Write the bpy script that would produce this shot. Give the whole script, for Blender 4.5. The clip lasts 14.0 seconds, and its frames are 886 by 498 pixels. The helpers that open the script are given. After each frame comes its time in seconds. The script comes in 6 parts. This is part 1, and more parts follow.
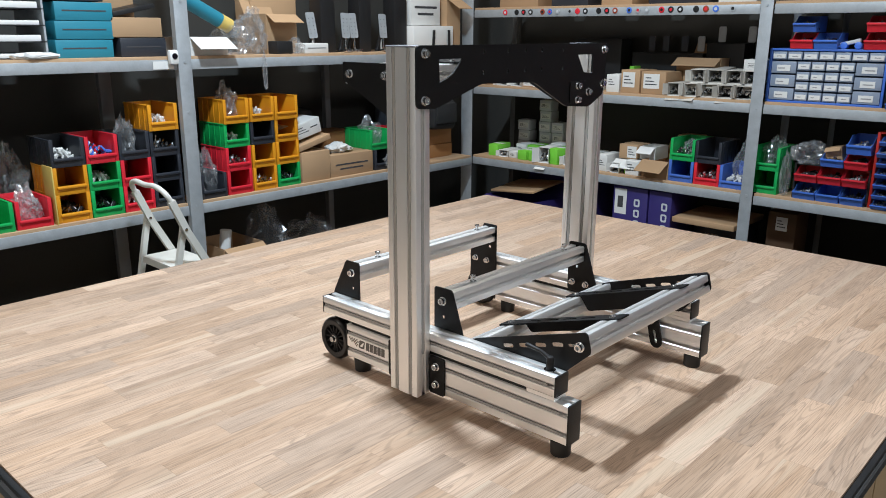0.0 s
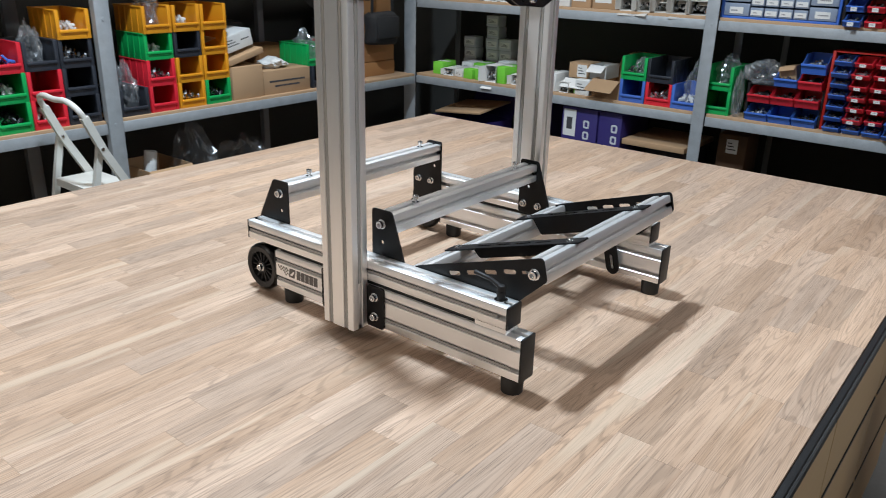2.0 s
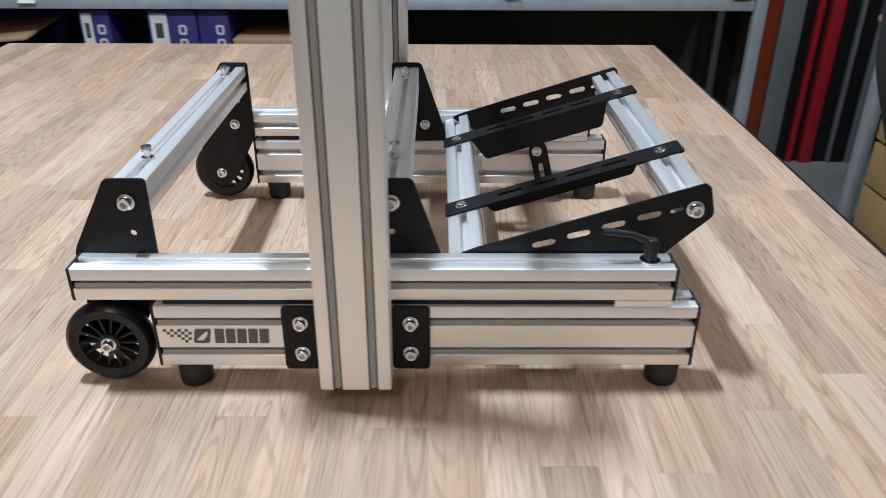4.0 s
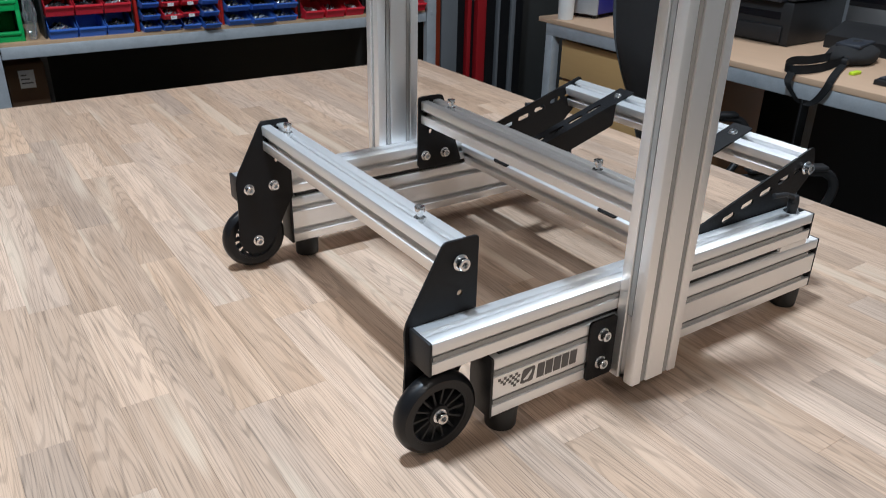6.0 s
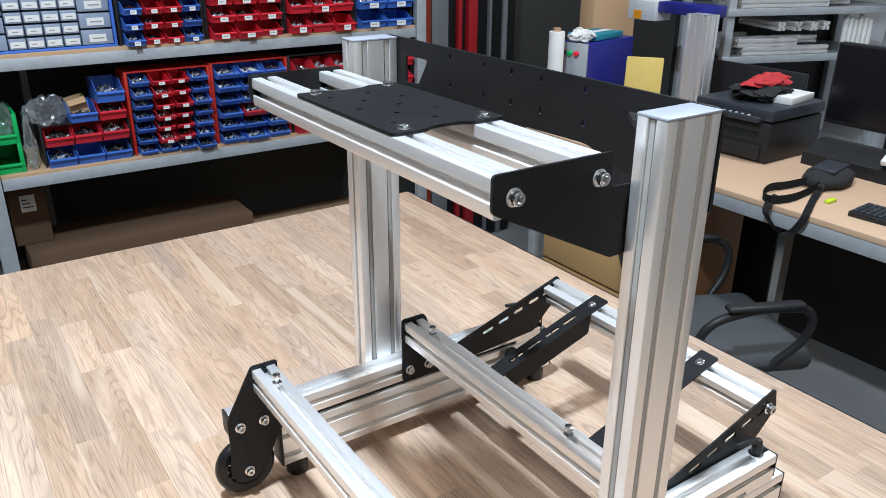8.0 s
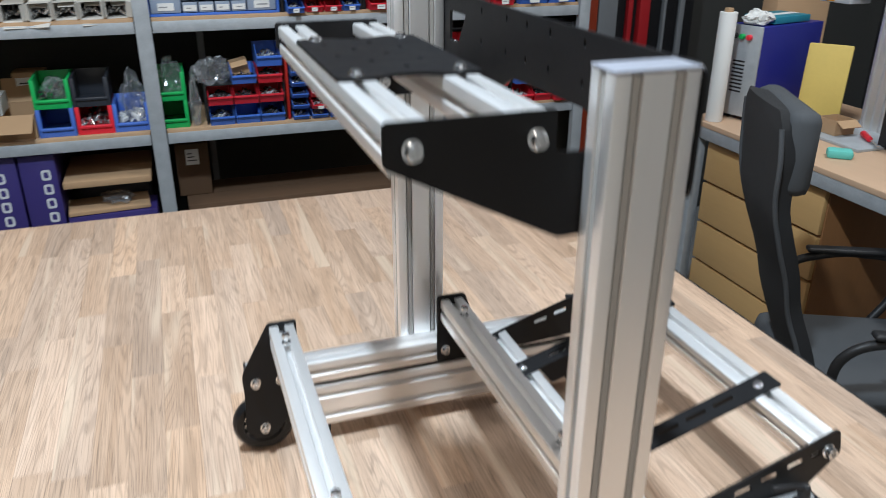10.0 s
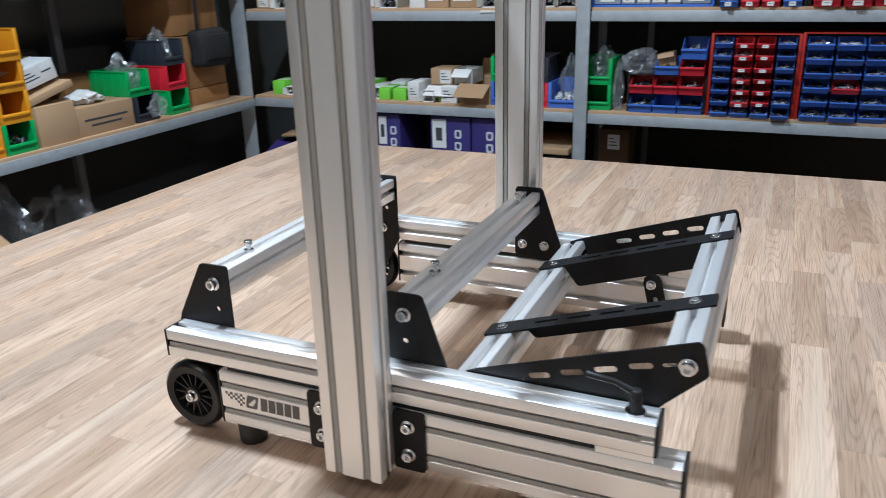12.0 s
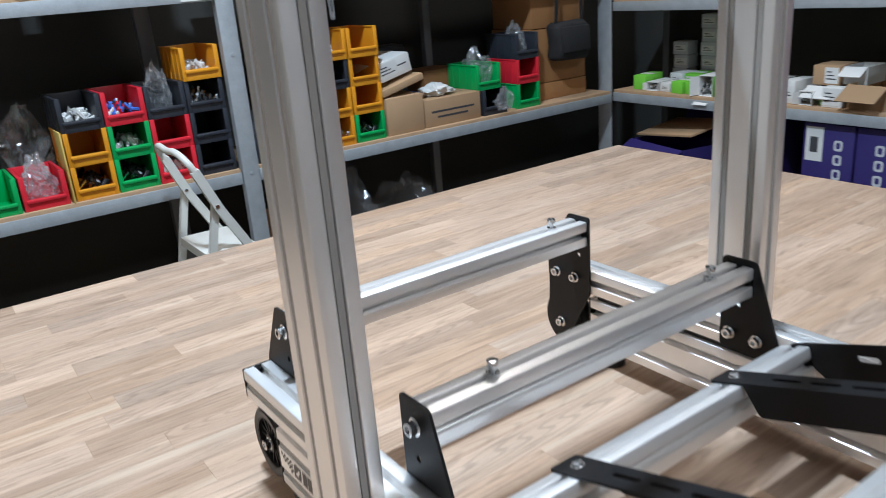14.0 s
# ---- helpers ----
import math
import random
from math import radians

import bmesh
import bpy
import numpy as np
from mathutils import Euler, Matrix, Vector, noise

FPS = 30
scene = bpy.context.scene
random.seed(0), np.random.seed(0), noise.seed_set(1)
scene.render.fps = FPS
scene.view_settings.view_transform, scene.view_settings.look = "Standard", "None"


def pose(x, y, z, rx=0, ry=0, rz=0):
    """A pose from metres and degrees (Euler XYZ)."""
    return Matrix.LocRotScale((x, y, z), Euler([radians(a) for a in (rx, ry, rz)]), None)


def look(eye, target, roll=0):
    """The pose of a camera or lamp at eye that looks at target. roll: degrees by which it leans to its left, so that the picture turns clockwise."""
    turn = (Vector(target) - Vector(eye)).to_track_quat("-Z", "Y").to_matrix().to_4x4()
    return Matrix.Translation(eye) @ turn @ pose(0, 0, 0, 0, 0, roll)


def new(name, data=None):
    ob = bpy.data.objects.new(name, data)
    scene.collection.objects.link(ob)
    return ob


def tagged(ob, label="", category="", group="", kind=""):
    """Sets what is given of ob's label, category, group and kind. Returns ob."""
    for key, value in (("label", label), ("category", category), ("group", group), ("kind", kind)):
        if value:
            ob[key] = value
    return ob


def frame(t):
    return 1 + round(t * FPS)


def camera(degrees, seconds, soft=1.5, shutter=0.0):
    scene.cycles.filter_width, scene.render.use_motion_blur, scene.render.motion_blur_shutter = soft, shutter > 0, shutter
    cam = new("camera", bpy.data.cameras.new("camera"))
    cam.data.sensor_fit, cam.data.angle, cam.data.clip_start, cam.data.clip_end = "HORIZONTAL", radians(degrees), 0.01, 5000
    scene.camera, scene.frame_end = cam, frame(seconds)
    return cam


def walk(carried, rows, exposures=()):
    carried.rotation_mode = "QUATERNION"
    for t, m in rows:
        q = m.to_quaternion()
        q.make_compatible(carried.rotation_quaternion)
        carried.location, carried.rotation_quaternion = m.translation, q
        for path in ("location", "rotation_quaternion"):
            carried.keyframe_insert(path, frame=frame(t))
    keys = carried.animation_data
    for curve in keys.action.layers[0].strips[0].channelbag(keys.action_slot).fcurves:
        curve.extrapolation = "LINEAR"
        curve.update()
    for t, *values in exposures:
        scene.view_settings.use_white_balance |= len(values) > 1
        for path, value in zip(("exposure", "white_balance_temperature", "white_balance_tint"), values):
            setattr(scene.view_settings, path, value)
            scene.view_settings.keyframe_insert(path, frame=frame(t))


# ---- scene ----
cam = camera(59.5, 14.0, soft=0.55, shutter=0.28)
PATH = [
    (0, (1.31, -1.094, 1.665), (0.007, 0.325, 1.127), 0.2),
    (0.5, (1.254, -1.015, 1.631), (-0.028, 0.407, 1.051), 0.3),
    (1, (1.241, -1.004, 1.625), (-0.016, 0.418, 0.993), 1.0),
    (1.5, (1.241, -0.985, 1.617), (0.002, 0.431, 0.942), 1.0),
    (2, (1.209, -0.967, 1.601), (0.054, 0.501, 0.885), 1.4),
    (2.2, (1.168, -0.95, 1.588), (0.076, 0.551, 0.843), 1.6),
    (4.3, (0.141, -0.684, 1.465), (0.41, 1.053, 0.51), 1.0),
    (4.5, (0.029, -0.646, 1.479), (0.461, 1.041, 0.495), 1.8),
    (5, (-0.137, -0.613, 1.488), (0.55, 0.988, 0.506), 2.1),
    (5.5, (-0.31, -0.58, 1.485), (0.555, 0.953, 0.536), 1.7),
    (6, (-0.452, -0.563, 1.496), (0.559, 0.926, 0.625), 1.3),
    (6.5, (-0.487, -0.569, 1.577), (0.612, 0.933, 0.844), 1.2),
    (7, (-0.497, -0.578, 1.664), (0.633, 0.94, 1.017), 0.7),
    (7.5, (-0.487, -0.574, 1.725), (0.611, 0.943, 1.023), 0.7),
    (7.7, (-0.454, -0.548, 1.797), (0.621, 0.966, 1.054), 0.7),
    (9.8, (-0.146, -0.465, 1.835), (0.532, 1.215, 0.988), 0.0),
    (10, (-0.132, -0.562, 1.757), (0.469, 1.165, 0.948), 0.2),
    (10.5, (-0.049, -0.783, 1.586), (0.277, 1.044, 0.843), -0.6),
    (11, (0.172, -0.887, 1.52), (0.183, 0.983, 0.81), -0.8),
    (11.5, (0.407, -0.837, 1.508), (0.017, 1.005, 0.834), -2.1),
    (12, (0.668, -0.733, 1.521), (-0.095, 0.985, 0.839), -1.5),
    (12.5, (0.95, -0.704, 1.501), (-0.071, 0.852, 0.769), -1.1),
    (13, (1.038, -0.641, 1.479), (-0.134, 0.799, 0.735), -1.4),
    (13.5, (0.96, -0.508, 1.514), (-0.413, 0.772, 0.824), -2.6),
    (14, (0.816, -0.288, 1.522), (-0.738, 0.781, 0.856), -4.6),
]
walk(cam, [(t, look(eye, target, roll)) for t, eye, target, roll in PATH], [
    (0.0, -0.16, 6120, 10), (2.0, -0.22, 6020, 10), (4.5, -0.32, 5820, 10), (5.5, -0.36, 5800, 10), (6.0, -0.34, 5800, 10), (6.5, -0.22, 5800, 10), (7.0, -0.01, 5870, 10), (7.5, 0.16, 5870, 10),
    (10.0, -0.14, 6070, 10), (10.5, 0.00, 6070, 10), (11.0, -0.18, 5920, 10), (12.5, -0.18, 5720, 10), (13.0, -0.23, 5670, 10), (14.0, -0.28, 5770, 10)])

# ---- world and lamps ----
world = bpy.data.worlds.new("world")
scene.world = world
world.use_nodes = True
world.node_tree.nodes["Background"].inputs[0].default_value = (1.0, 0.74, 0.50, 1)
world.node_tree.nodes["Background"].inputs[1].default_value = 0.112


def unseen_lamp(x, y, z, sx, sy, watts, tint=(0.875, 0.95, 1.0)):
    data = bpy.data.lights.new("unseen_lamp", "AREA")
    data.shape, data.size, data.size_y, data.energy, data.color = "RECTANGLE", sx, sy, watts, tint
    ob = new("unseen_lamp", data)
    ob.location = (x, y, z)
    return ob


# Key lamp, placed by the shadows of the stand on the worktop.
unseen_lamp(-0.48, 0.20, 3.85, 0.10, 0.28, 153, (0.815, 0.93, 1.0))
# Unseen fill lamps, added to brighten beam fronts, desk corner and side shelves.
unseen_lamp(-0.48, -2.2, 3.85, 0.30, 1.2, 40, (1.0, 0.88, 0.74))
unseen_lamp(2.55, 0.9, 3.85, 0.30, 1.2, 60, (0.97, 0.96, 0.92))
unseen_lamp(-1.6, 1.7, 3.85, 0.30, 0.9, 35, (1.0, 0.90, 0.78))


# ---- materials ----
def mat(name, color, rough=0.5, metal=0.0, vary=0.15, scale=8.0, bump=0.05, fine=120.0, stretch=(1, 1, 1), rand=0.0, coat=0.0, spec=0.5):
    """A surface with large and fine variation of colour, gloss and relief; rand varies it from object to object."""
    m = bpy.data.materials.new(name)
    m.use_nodes = True
    nt = m.node_tree
    b = nt.nodes["Principled BSDF"]
    b.inputs["Metallic"].default_value = metal
    b.inputs["Coat Weight"].default_value = coat
    b.inputs["Specular IOR Level"].default_value = spec
    tc = nt.nodes.new("ShaderNodeTexCoord")
    mp = nt.nodes.new("ShaderNodeMapping")
    mp.inputs["Scale"].default_value = stretch
    nt.links.new(tc.outputs["Object"], mp.inputs[0])
    big = nt.nodes.new("ShaderNodeTexNoise")
    big.inputs["Scale"].default_value, big.inputs["Detail"].default_value = scale, 4
    small = nt.nodes.new("ShaderNodeTexNoise")
    small.inputs["Scale"].default_value, small.inputs["Detail"].default_value = fine, 3
    for n in (big, small):
        nt.links.new(mp.outputs[0], n.inputs["Vector"])
    mix = nt.nodes.new("ShaderNodeMix")
    mix.data_type = "RGBA"
    lo = [max(0, c * (1 - vary)) for c in color]
    hi = [min(1, c * (1 + vary)) for c in color]
    mix.inputs[6].default_value, mix.inputs[7].default_value = (*lo, 1), (*hi, 1)
    add = nt.nodes.new("ShaderNodeMath")
    add.operation = "MULTIPLY_ADD"
    add.inputs[1].default_value = 0.35
    nt.links.new(small.outputs[0], add.inputs[0])
    sub = nt.nodes.new("ShaderNodeMath")
    sub.operation = "MULTIPLY"
    sub.inputs[1].default_value = 0.65
    nt.links.new(big.outputs[0], sub.inputs[0])
    nt.links.new(sub.outputs[0], add.inputs[2])
    nt.links.new(add.outputs[0], mix.inputs[0])
    out = mix.outputs[2]
    if rand:
        info = nt.nodes.new("ShaderNodeObjectInfo")
        hsv = nt.nodes.new("ShaderNodeHueSaturation")
        mr = nt.nodes.new("ShaderNodeMapRange")
        mr.inputs[3].default_value, mr.inputs[4].default_value = 1 - rand, 1 + rand
        nt.links.new(info.outputs["Random"], mr.inputs[0])
        nt.links.new(mr.outputs[0], hsv.inputs["Value"])
        nt.links.new(out, hsv.inputs["Color"])
        out = hsv.outputs[0]
    nt.links.new(out, b.inputs["Base Color"])
    rr = nt.nodes.new("ShaderNodeMapRange")
    rr.inputs[3].default_value, rr.inputs[4].default_value = max(0.02, rough - 0.08), min(1, rough + 0.08)
    nt.links.new(big.outputs[0], rr.inputs[0])
    nt.links.new(rr.outputs[0], b.inputs["Roughness"])
    if bump:
        bp = nt.nodes.new("ShaderNodeBump")
        bp.inputs["Strength"].default_value, bp.inputs["Distance"].default_value = bump, 0.002
        nt.links.new(small.outputs[0], bp.inputs["Height"])
        nt.links.new(bp.outputs[0], b.inputs["Normal"])
    return m


def oak_material():
    """Oak staves: each piece has a tone and a stretch of grain of its own; the grain runs along y."""
    m = bpy.data.materials.new("oak")
    m.use_nodes = True
    nt = m.node_tree
    N, L = nt.nodes, nt.links
    b = N["Principled BSDF"]
    tc, info = N.new("ShaderNodeTexCoord"), N.new("ShaderNodeObjectInfo")
    comb = N.new("ShaderNodeCombineXYZ")
    for k, f in enumerate((37.0, 91.0, 53.0)):
        mu = N.new("ShaderNodeMath")
        mu.operation, mu.inputs[1].default_value = "MULTIPLY", f
        L.new(info.outputs["Random"], mu.inputs[0])
        L.new(mu.outputs[0], comb.inputs[k])
    add = N.new("ShaderNodeVectorMath")
    L.new(tc.outputs["Object"], add.inputs[0])
    L.new(comb.outputs[0], add.inputs[1])

    def noise_at(sx, sy, sz, scale, detail, dist=0.0):
        mp = N.new("ShaderNodeMapping")
        mp.inputs["Scale"].default_value = (sx, sy, sz)
        L.new(add.outputs[0], mp.inputs[0])
        n = N.new("ShaderNodeTexNoise")
        n.inputs["Scale"].default_value, n.inputs["Detail"].default_value = scale, detail
        n.inputs["Distortion"].default_value = dist
        L.new(mp.outputs[0], n.inputs["Vector"])
        return n.outputs[0]

    band = noise_at(1.0, 0.07, 1.0, 26.0, 4, 1.4)
    pores = noise_at(1.0, 0.022, 1.0, 520.0, 3)
    cloud = noise_at(1.0, 0.3, 1.0, 9.0, 2, 0.6)
    # growth rings: level lines of a smooth field make arches and straight grain
    field = noise_at(1.0, 0.055, 1.0, 15.0, 1.2, 0.25)
    turns = N.new("ShaderNodeMath")
    turns.operation, turns.inputs[1].default_value = "MULTIPLY", 230.0
    wave = N.new("ShaderNodeMath")
    wave.operation = "SINE"
    L.new(field, turns.inputs[0])
    L.new(turns.outputs[0], wave.inputs[0])
    ring = N.new("ShaderNodeMapRange")
    ring.interpolation_type = "SMOOTHSTEP"
    ring.inputs[1].default_value, ring.inputs[2].default_value = 0.30, 1.0
    ring.inputs[3].default_value, ring.inputs[4].default_value = 1.025, 0.825
    L.new(wave.outputs[0], ring.inputs[0])
    ramp = N.new("ShaderNodeValToRGB")
    ramp.color_ramp.elements[0].position, ramp.color_ramp.elements[0].color = 0.24, (0.398, 0.262, 0.172, 1)
    ramp.color_ramp.elements[1].position, ramp.color_ramp.elements[1].color = 0.74, (0.500, 0.350, 0.246, 1)
    L.new(band, ramp.inputs[0])
    tone = N.new("ShaderNodeMapRange")
    tone.inputs[3].default_value, tone.inputs[4].default_value = 0.83, 1.17
    L.new(info.outputs["Random"], tone.inputs[0])
    cl = N.new("ShaderNodeMapRange")
    cl.inputs[1].default_value, cl.inputs[2].default_value = 0.3, 0.7
    cl.inputs[3].default_value, cl.inputs[4].default_value = 0.92, 1.07
    L.new(cloud, cl.inputs[0])
    val = N.new("ShaderNodeMath")
    val.operation = "MULTIPLY"
    L.new(tone.outputs[0], val.inputs[0])
    L.new(cl.outputs[0], val.inputs[1])
    streak = noise_at(1.0, 0.03, 1.0, 70.0, 5, 0.8)
    st = N.new("ShaderNodeMapRange")
    st.inputs[1].default_value, st.inputs[2].default_value = 0.34, 0.66
    st.inputs[3].default_value, st.inputs[4].default_value = 0.955, 1.04
    L.new(streak, st.inputs[0])
    po = N.new("ShaderNodeMapRange")
    po.inputs[1].default_value, po.inputs[2].default_value = 0.30, 0.50
    po.inputs[3].default_value, po.inputs[4].default_value = 0.66, 1.045
    L.new(pores, po.inputs[0])
    val2 = N.new("ShaderNodeMath")
    val2.operation = "MULTIPLY"
    grain = N.new("ShaderNodeMath")
    grain.operation = "MULTIPLY"
    ringed = N.new("ShaderNodeMath")
    ringed.operation = "MULTIPLY"
    L.new(st.outputs[0], ringed.inputs[0])
    L.new(ring.outputs[0], ringed.inputs[1])
    L.new(ringed.outputs[0], grain.inputs[0])
    L.new(po.outputs[0], grain.inputs[1])
    L.new(val.outputs[0], val2.inputs[0])
    L.new(grain.outputs[0], val2.inputs[1])
    hsv = N.new("ShaderNodeHueSaturation")
    L.new(val2.outputs[0], hsv.inputs["Value"])
    hue = N.new("ShaderNodeMath")
    hue.operation = "FRACT"
    m7 = N.new("ShaderNodeMath")
    m7.operation, m7.inputs[1].default_value = "MULTIPLY", 7.31
    L.new(info.outputs["Random"], m7.inputs[0])
    L.new(m7.outputs[0], hue.inputs[0])
    sat = N.new("ShaderNodeMapRange")
    sat.inputs[3].default_value, sat.inputs[4].default_value = 0.87, 1.02
    L.new(hue.outputs[0], sat.inputs[0])
    L.new(sat.outputs[0], hsv.inputs["Saturation"])
    L.new(ramp.outputs[0], hsv.inputs["Color"])
    sap = noise_at(1.0, 0.05, 1.0, 17.0, 2, 0.9)
    sp = N.new("ShaderNodeMapRange")
    sp.inputs[1].default_value, sp.inputs[2].default_value = 0.60, 0.68
    sp.inputs[3].default_value, sp.inputs[4].default_value = 0.0, 0.5
    L.new(sap, sp.inputs[0])
    pale = N.new("ShaderNodeMix")
    pale.data_type = "RGBA"
    pale.inputs[7].default_value = (0.60, 0.477, 0.36, 1)
    L.new(sp.outputs[0], pale.inputs[0])
    L.new(hsv.outputs[0], pale.inputs[6])
    L.new(pale.outputs[2], b.inputs["Base Color"])
    b.inputs["Specular IOR Level"].default_value = 0.28
    rg = N.new("ShaderNodeMapRange")
    rg.inputs[3].default_value, rg.inputs[4].default_value = 0.40, 0.56
    L.new(band, rg.inputs[0])
    L.new(rg.outputs[0], b.inputs["Roughness"])
    bp = N.new("ShaderNodeBump")
    bp.inputs["Strength"].default_value, bp.inputs["Distance"].default_value = 0.35, 0.0008
    L.new(pores, bp.inputs["Height"])
    L.new(bp.outputs[0], b.inputs["Normal"])
    return m


def film_material(name="plastic_film", thin=0.18, thick=0.76):
    """Crumpled clear plastic film: mostly see-through, with sharp glossy creases."""
    m = bpy.data.materials.new(name)
    m.use_nodes = True
    nt = m.node_tree
    N, L = nt.nodes, nt.links
    N.remove(N["Principled BSDF"])
    tc = N.new("ShaderNodeTexCoord")
    n = N.new("ShaderNodeTexNoise")
    n.noise_type = "RIDGED_MULTIFRACTAL"
    n.inputs["Scale"].default_value, n.inputs["Detail"].default_value, n.inputs["Distortion"].default_value = 14, 3, 0.6
    L.new(tc.outputs["Object"], n.inputs["Vector"])
    bp = N.new("ShaderNodeBump")
    bp.inputs["Strength"].default_value, bp.inputs["Distance"].default_value = 0.9, 0.012
    L.new(n.outputs[0], bp.inputs["Height"])
    gl, df, tr = N.new("ShaderNodeBsdfGlossy"), N.new("ShaderNodeBsdfDiffuse"), N.new("ShaderNodeBsdfTransparent")
    gl.inputs["Color"].default_value, gl.inputs["Roughness"].default_value = (0.9, 0.92, 0.94, 1), 0.16
    df.inputs["Color"].default_value = (0.62, 0.64, 0.66, 1)
    L.new(bp.outputs[0], gl.inputs["Normal"])
    L.new(bp.outputs[0], df.inputs["Normal"])
    skin, out = N.new("ShaderNodeMixShader"), N.new("ShaderNodeMixShader")
    skin.inputs[0].default_value = 0.50
    L.new(gl.outputs[0], skin.inputs[1])
    L.new(df.outputs[0], skin.inputs[2])
    fac = N.new("ShaderNodeMapRange")
    fac.inputs[1].default_value, fac.inputs[2].default_value = 0.5, 1.6
    fac.inputs[3].default_value, fac.inputs[4].default_value = thin, thick
    L.new(n.outputs[0], fac.inputs[0])
    L.new(fac.outputs[0], out.inputs[0])
    L.new(tr.outputs[0], out.inputs[1])
    L.new(skin.outputs[0], out.inputs[2])
    L.new(out.outputs[0], N["Material Output"].inputs[0])
    return m


OAK = oak_material()
FILM = film_material()
THIN_FILM = film_material("thin_sack_film", 0.05, 0.26)
WRAP = film_material("bubble_wrap", 0.42, 0.92)
ALU = mat("anodised_aluminium", (0.94, 0.935, 0.93), 0.41, 0.82, 0.04, 3, 0.04, 500, (1, 30, 30))
SLOT_STRIP = mat("grey_slot_strip", (0.37, 0.36, 0.34), 0.55, 0.0, 0.1, 10)
BLACK_STEEL = mat("black_powder_coat", (0.008, 0.008, 0.009), 0.45, 0.0, 0.2, 20, 0.12, 900, spec=0.26)
ZINC = mat("zinc_plated_steel", (0.78, 0.79, 0.80), 0.22, 1.0, 0.06, 40, 0.03)
RUBBER = mat("black_rubber", (0.014, 0.014, 0.014), 0.55, 0, 0.2, 30, 0.1)
PU = mat("black_wheel_tyre", (0.008, 0.008, 0.009), 0.34, 0, 0.2, 30, 0.03, spec=0.35)
BLACK_PLASTIC = mat("black_plastic", (0.018, 0.018, 0.019), 0.45, 0, 0.2, 20, 0.08, 600, spec=0.32)
CAP_GREY = mat("grey_cap_plastic", (0.27, 0.28, 0.32), 0.4, 0, 0.08, 15, 0.05)
PRINT = mat("grey_print", (0.13, 0.12, 0.115), 0.6, 0, 0.15, 60)
GALV = mat("galvanised_steel", (0.41, 0.44, 0.465), 0.5, 0.30, 0.30, 22, 0.10, 160)
CHIP = mat("chipboard", (0.46, 0.30, 0.175), 0.8, 0, 0.2, 30, 0.2, 300)
BLACK_WALL = mat("black_painted_panel", (0.036, 0.036, 0.033), 0.85, 0, 0.3, 3, 0.05)
WALL_LIGHT = mat("light_plaster", (0.60, 0.57, 0.52), 0.85, 0, 0.06, 2, 0.1, 90)
WALL_GREY = mat("grey_plaster", (0.55, 0.57, 0.60), 0.85, 0, 0.06, 2, 0.1, 90)
CONCRETE = mat("concrete_floor", (0.22, 0.22, 0.215), 0.65, 0, 0.3, 3, 0.15, 60)
PLY = mat("plywood", (0.56, 0.38, 0.20), 0.55, 0, 0.12, 5, 0.08, 80, (1, 0.1, 1))
DESK_WOOD = mat("desk_laminate", (0.56, 0.38, 0.25), 0.5, 0, 0.14, 10, 0.05, 90, (1, 0.15, 1))
CARD = mat("cardboard", (0.42, 0.27, 0.15), 0.85, 0, 0.12, 8, 0.12, 200, rand=0.12)
CARD_DARK = mat("cardboard_inside", (0.30, 0.18, 0.09), 0.9, 0, 0.12, 8, 0.1)
DRAWER_PLY = mat("golden_plywood", (0.50, 0.31, 0.125), 0.55, 0, 0.12, 5, 0.08, 80, (1, 0.1, 1))
WORN_WHITE = mat("soiled_white_card", (0.54, 0.52, 0.475), 0.75, 0, 0.14, 14, 0.08, rand=0.14)
WHITE = mat("white_card", (0.72, 0.72, 0.70), 0.7, 0, 0.06, 12, 0.06, rand=0.06)
PAPER = mat("paper", (0.70, 0.70, 0.68), 0.8, 0, 0.05, 20, 0.05)
LABEL_GREY = mat("pale_label_ink", (0.28, 0.28, 0.29), 0.7, 0, 0.2, 30)
STEEL_GREY = mat("dull_grey_steel", (0.17, 0.18, 0.19), 0.5, 0.2, 0.15, 8)
LABEL_INK = mat("label_ink", (0.05, 0.05, 0.055), 0.7, 0, 0.2, 30)
YEL = mat("yellow_plastic", (0.72, 0.30, 0.012), 0.38, 0, 0.08, 12, 0.05, 300, rand=0.05)
GRN = mat("green_plastic", (0.015, 0.38, 0.09), 0.38, 0, 0.08, 12, 0.05, 300, rand=0.06)
RED = mat("red_plastic", (0.68, 0.022, 0.040), 0.38, 0, 0.08, 12, 0.05, 300, rand=0.08)
BLU = mat("blue_plastic", (0.060, 0.165, 0.60), 0.38, 0, 0.08, 12, 0.05, 300, rand=0.12)
LBLU = mat("bright_blue_plastic", (0.07, 0.16, 0.55), 0.4, 0, 0.08, 12, 0.05, 300, rand=0.05)
DGREY = mat("anthracite_plastic", (0.028, 0.032, 0.042), 0.4, 0, 0.1, 12, 0.05, 300, rand=0.1)
RACK_RED = mat("red_paint", (0.46, 0.02, 0.012), 0.4, 0, 0.1, 12)
LIME = mat("lime_green_card", (0.20, 0.62, 0.05), 0.6, 0, 0.06, 12, 0.05)
PURPLE = mat("purple_card", (0.034, 0.024, 0.145), 0.5, 0, 0.1, 12, 0.05)
TEAL = mat("teal_card", (0.02, 0.20, 0.28), 0.55, 0, 0.08, 12, 0.05)
WHITE_PAINT = mat("worn_white_paint", (0.66, 0.65, 0.60), 0.5, 0, 0.14, 18, 0.08, 140)
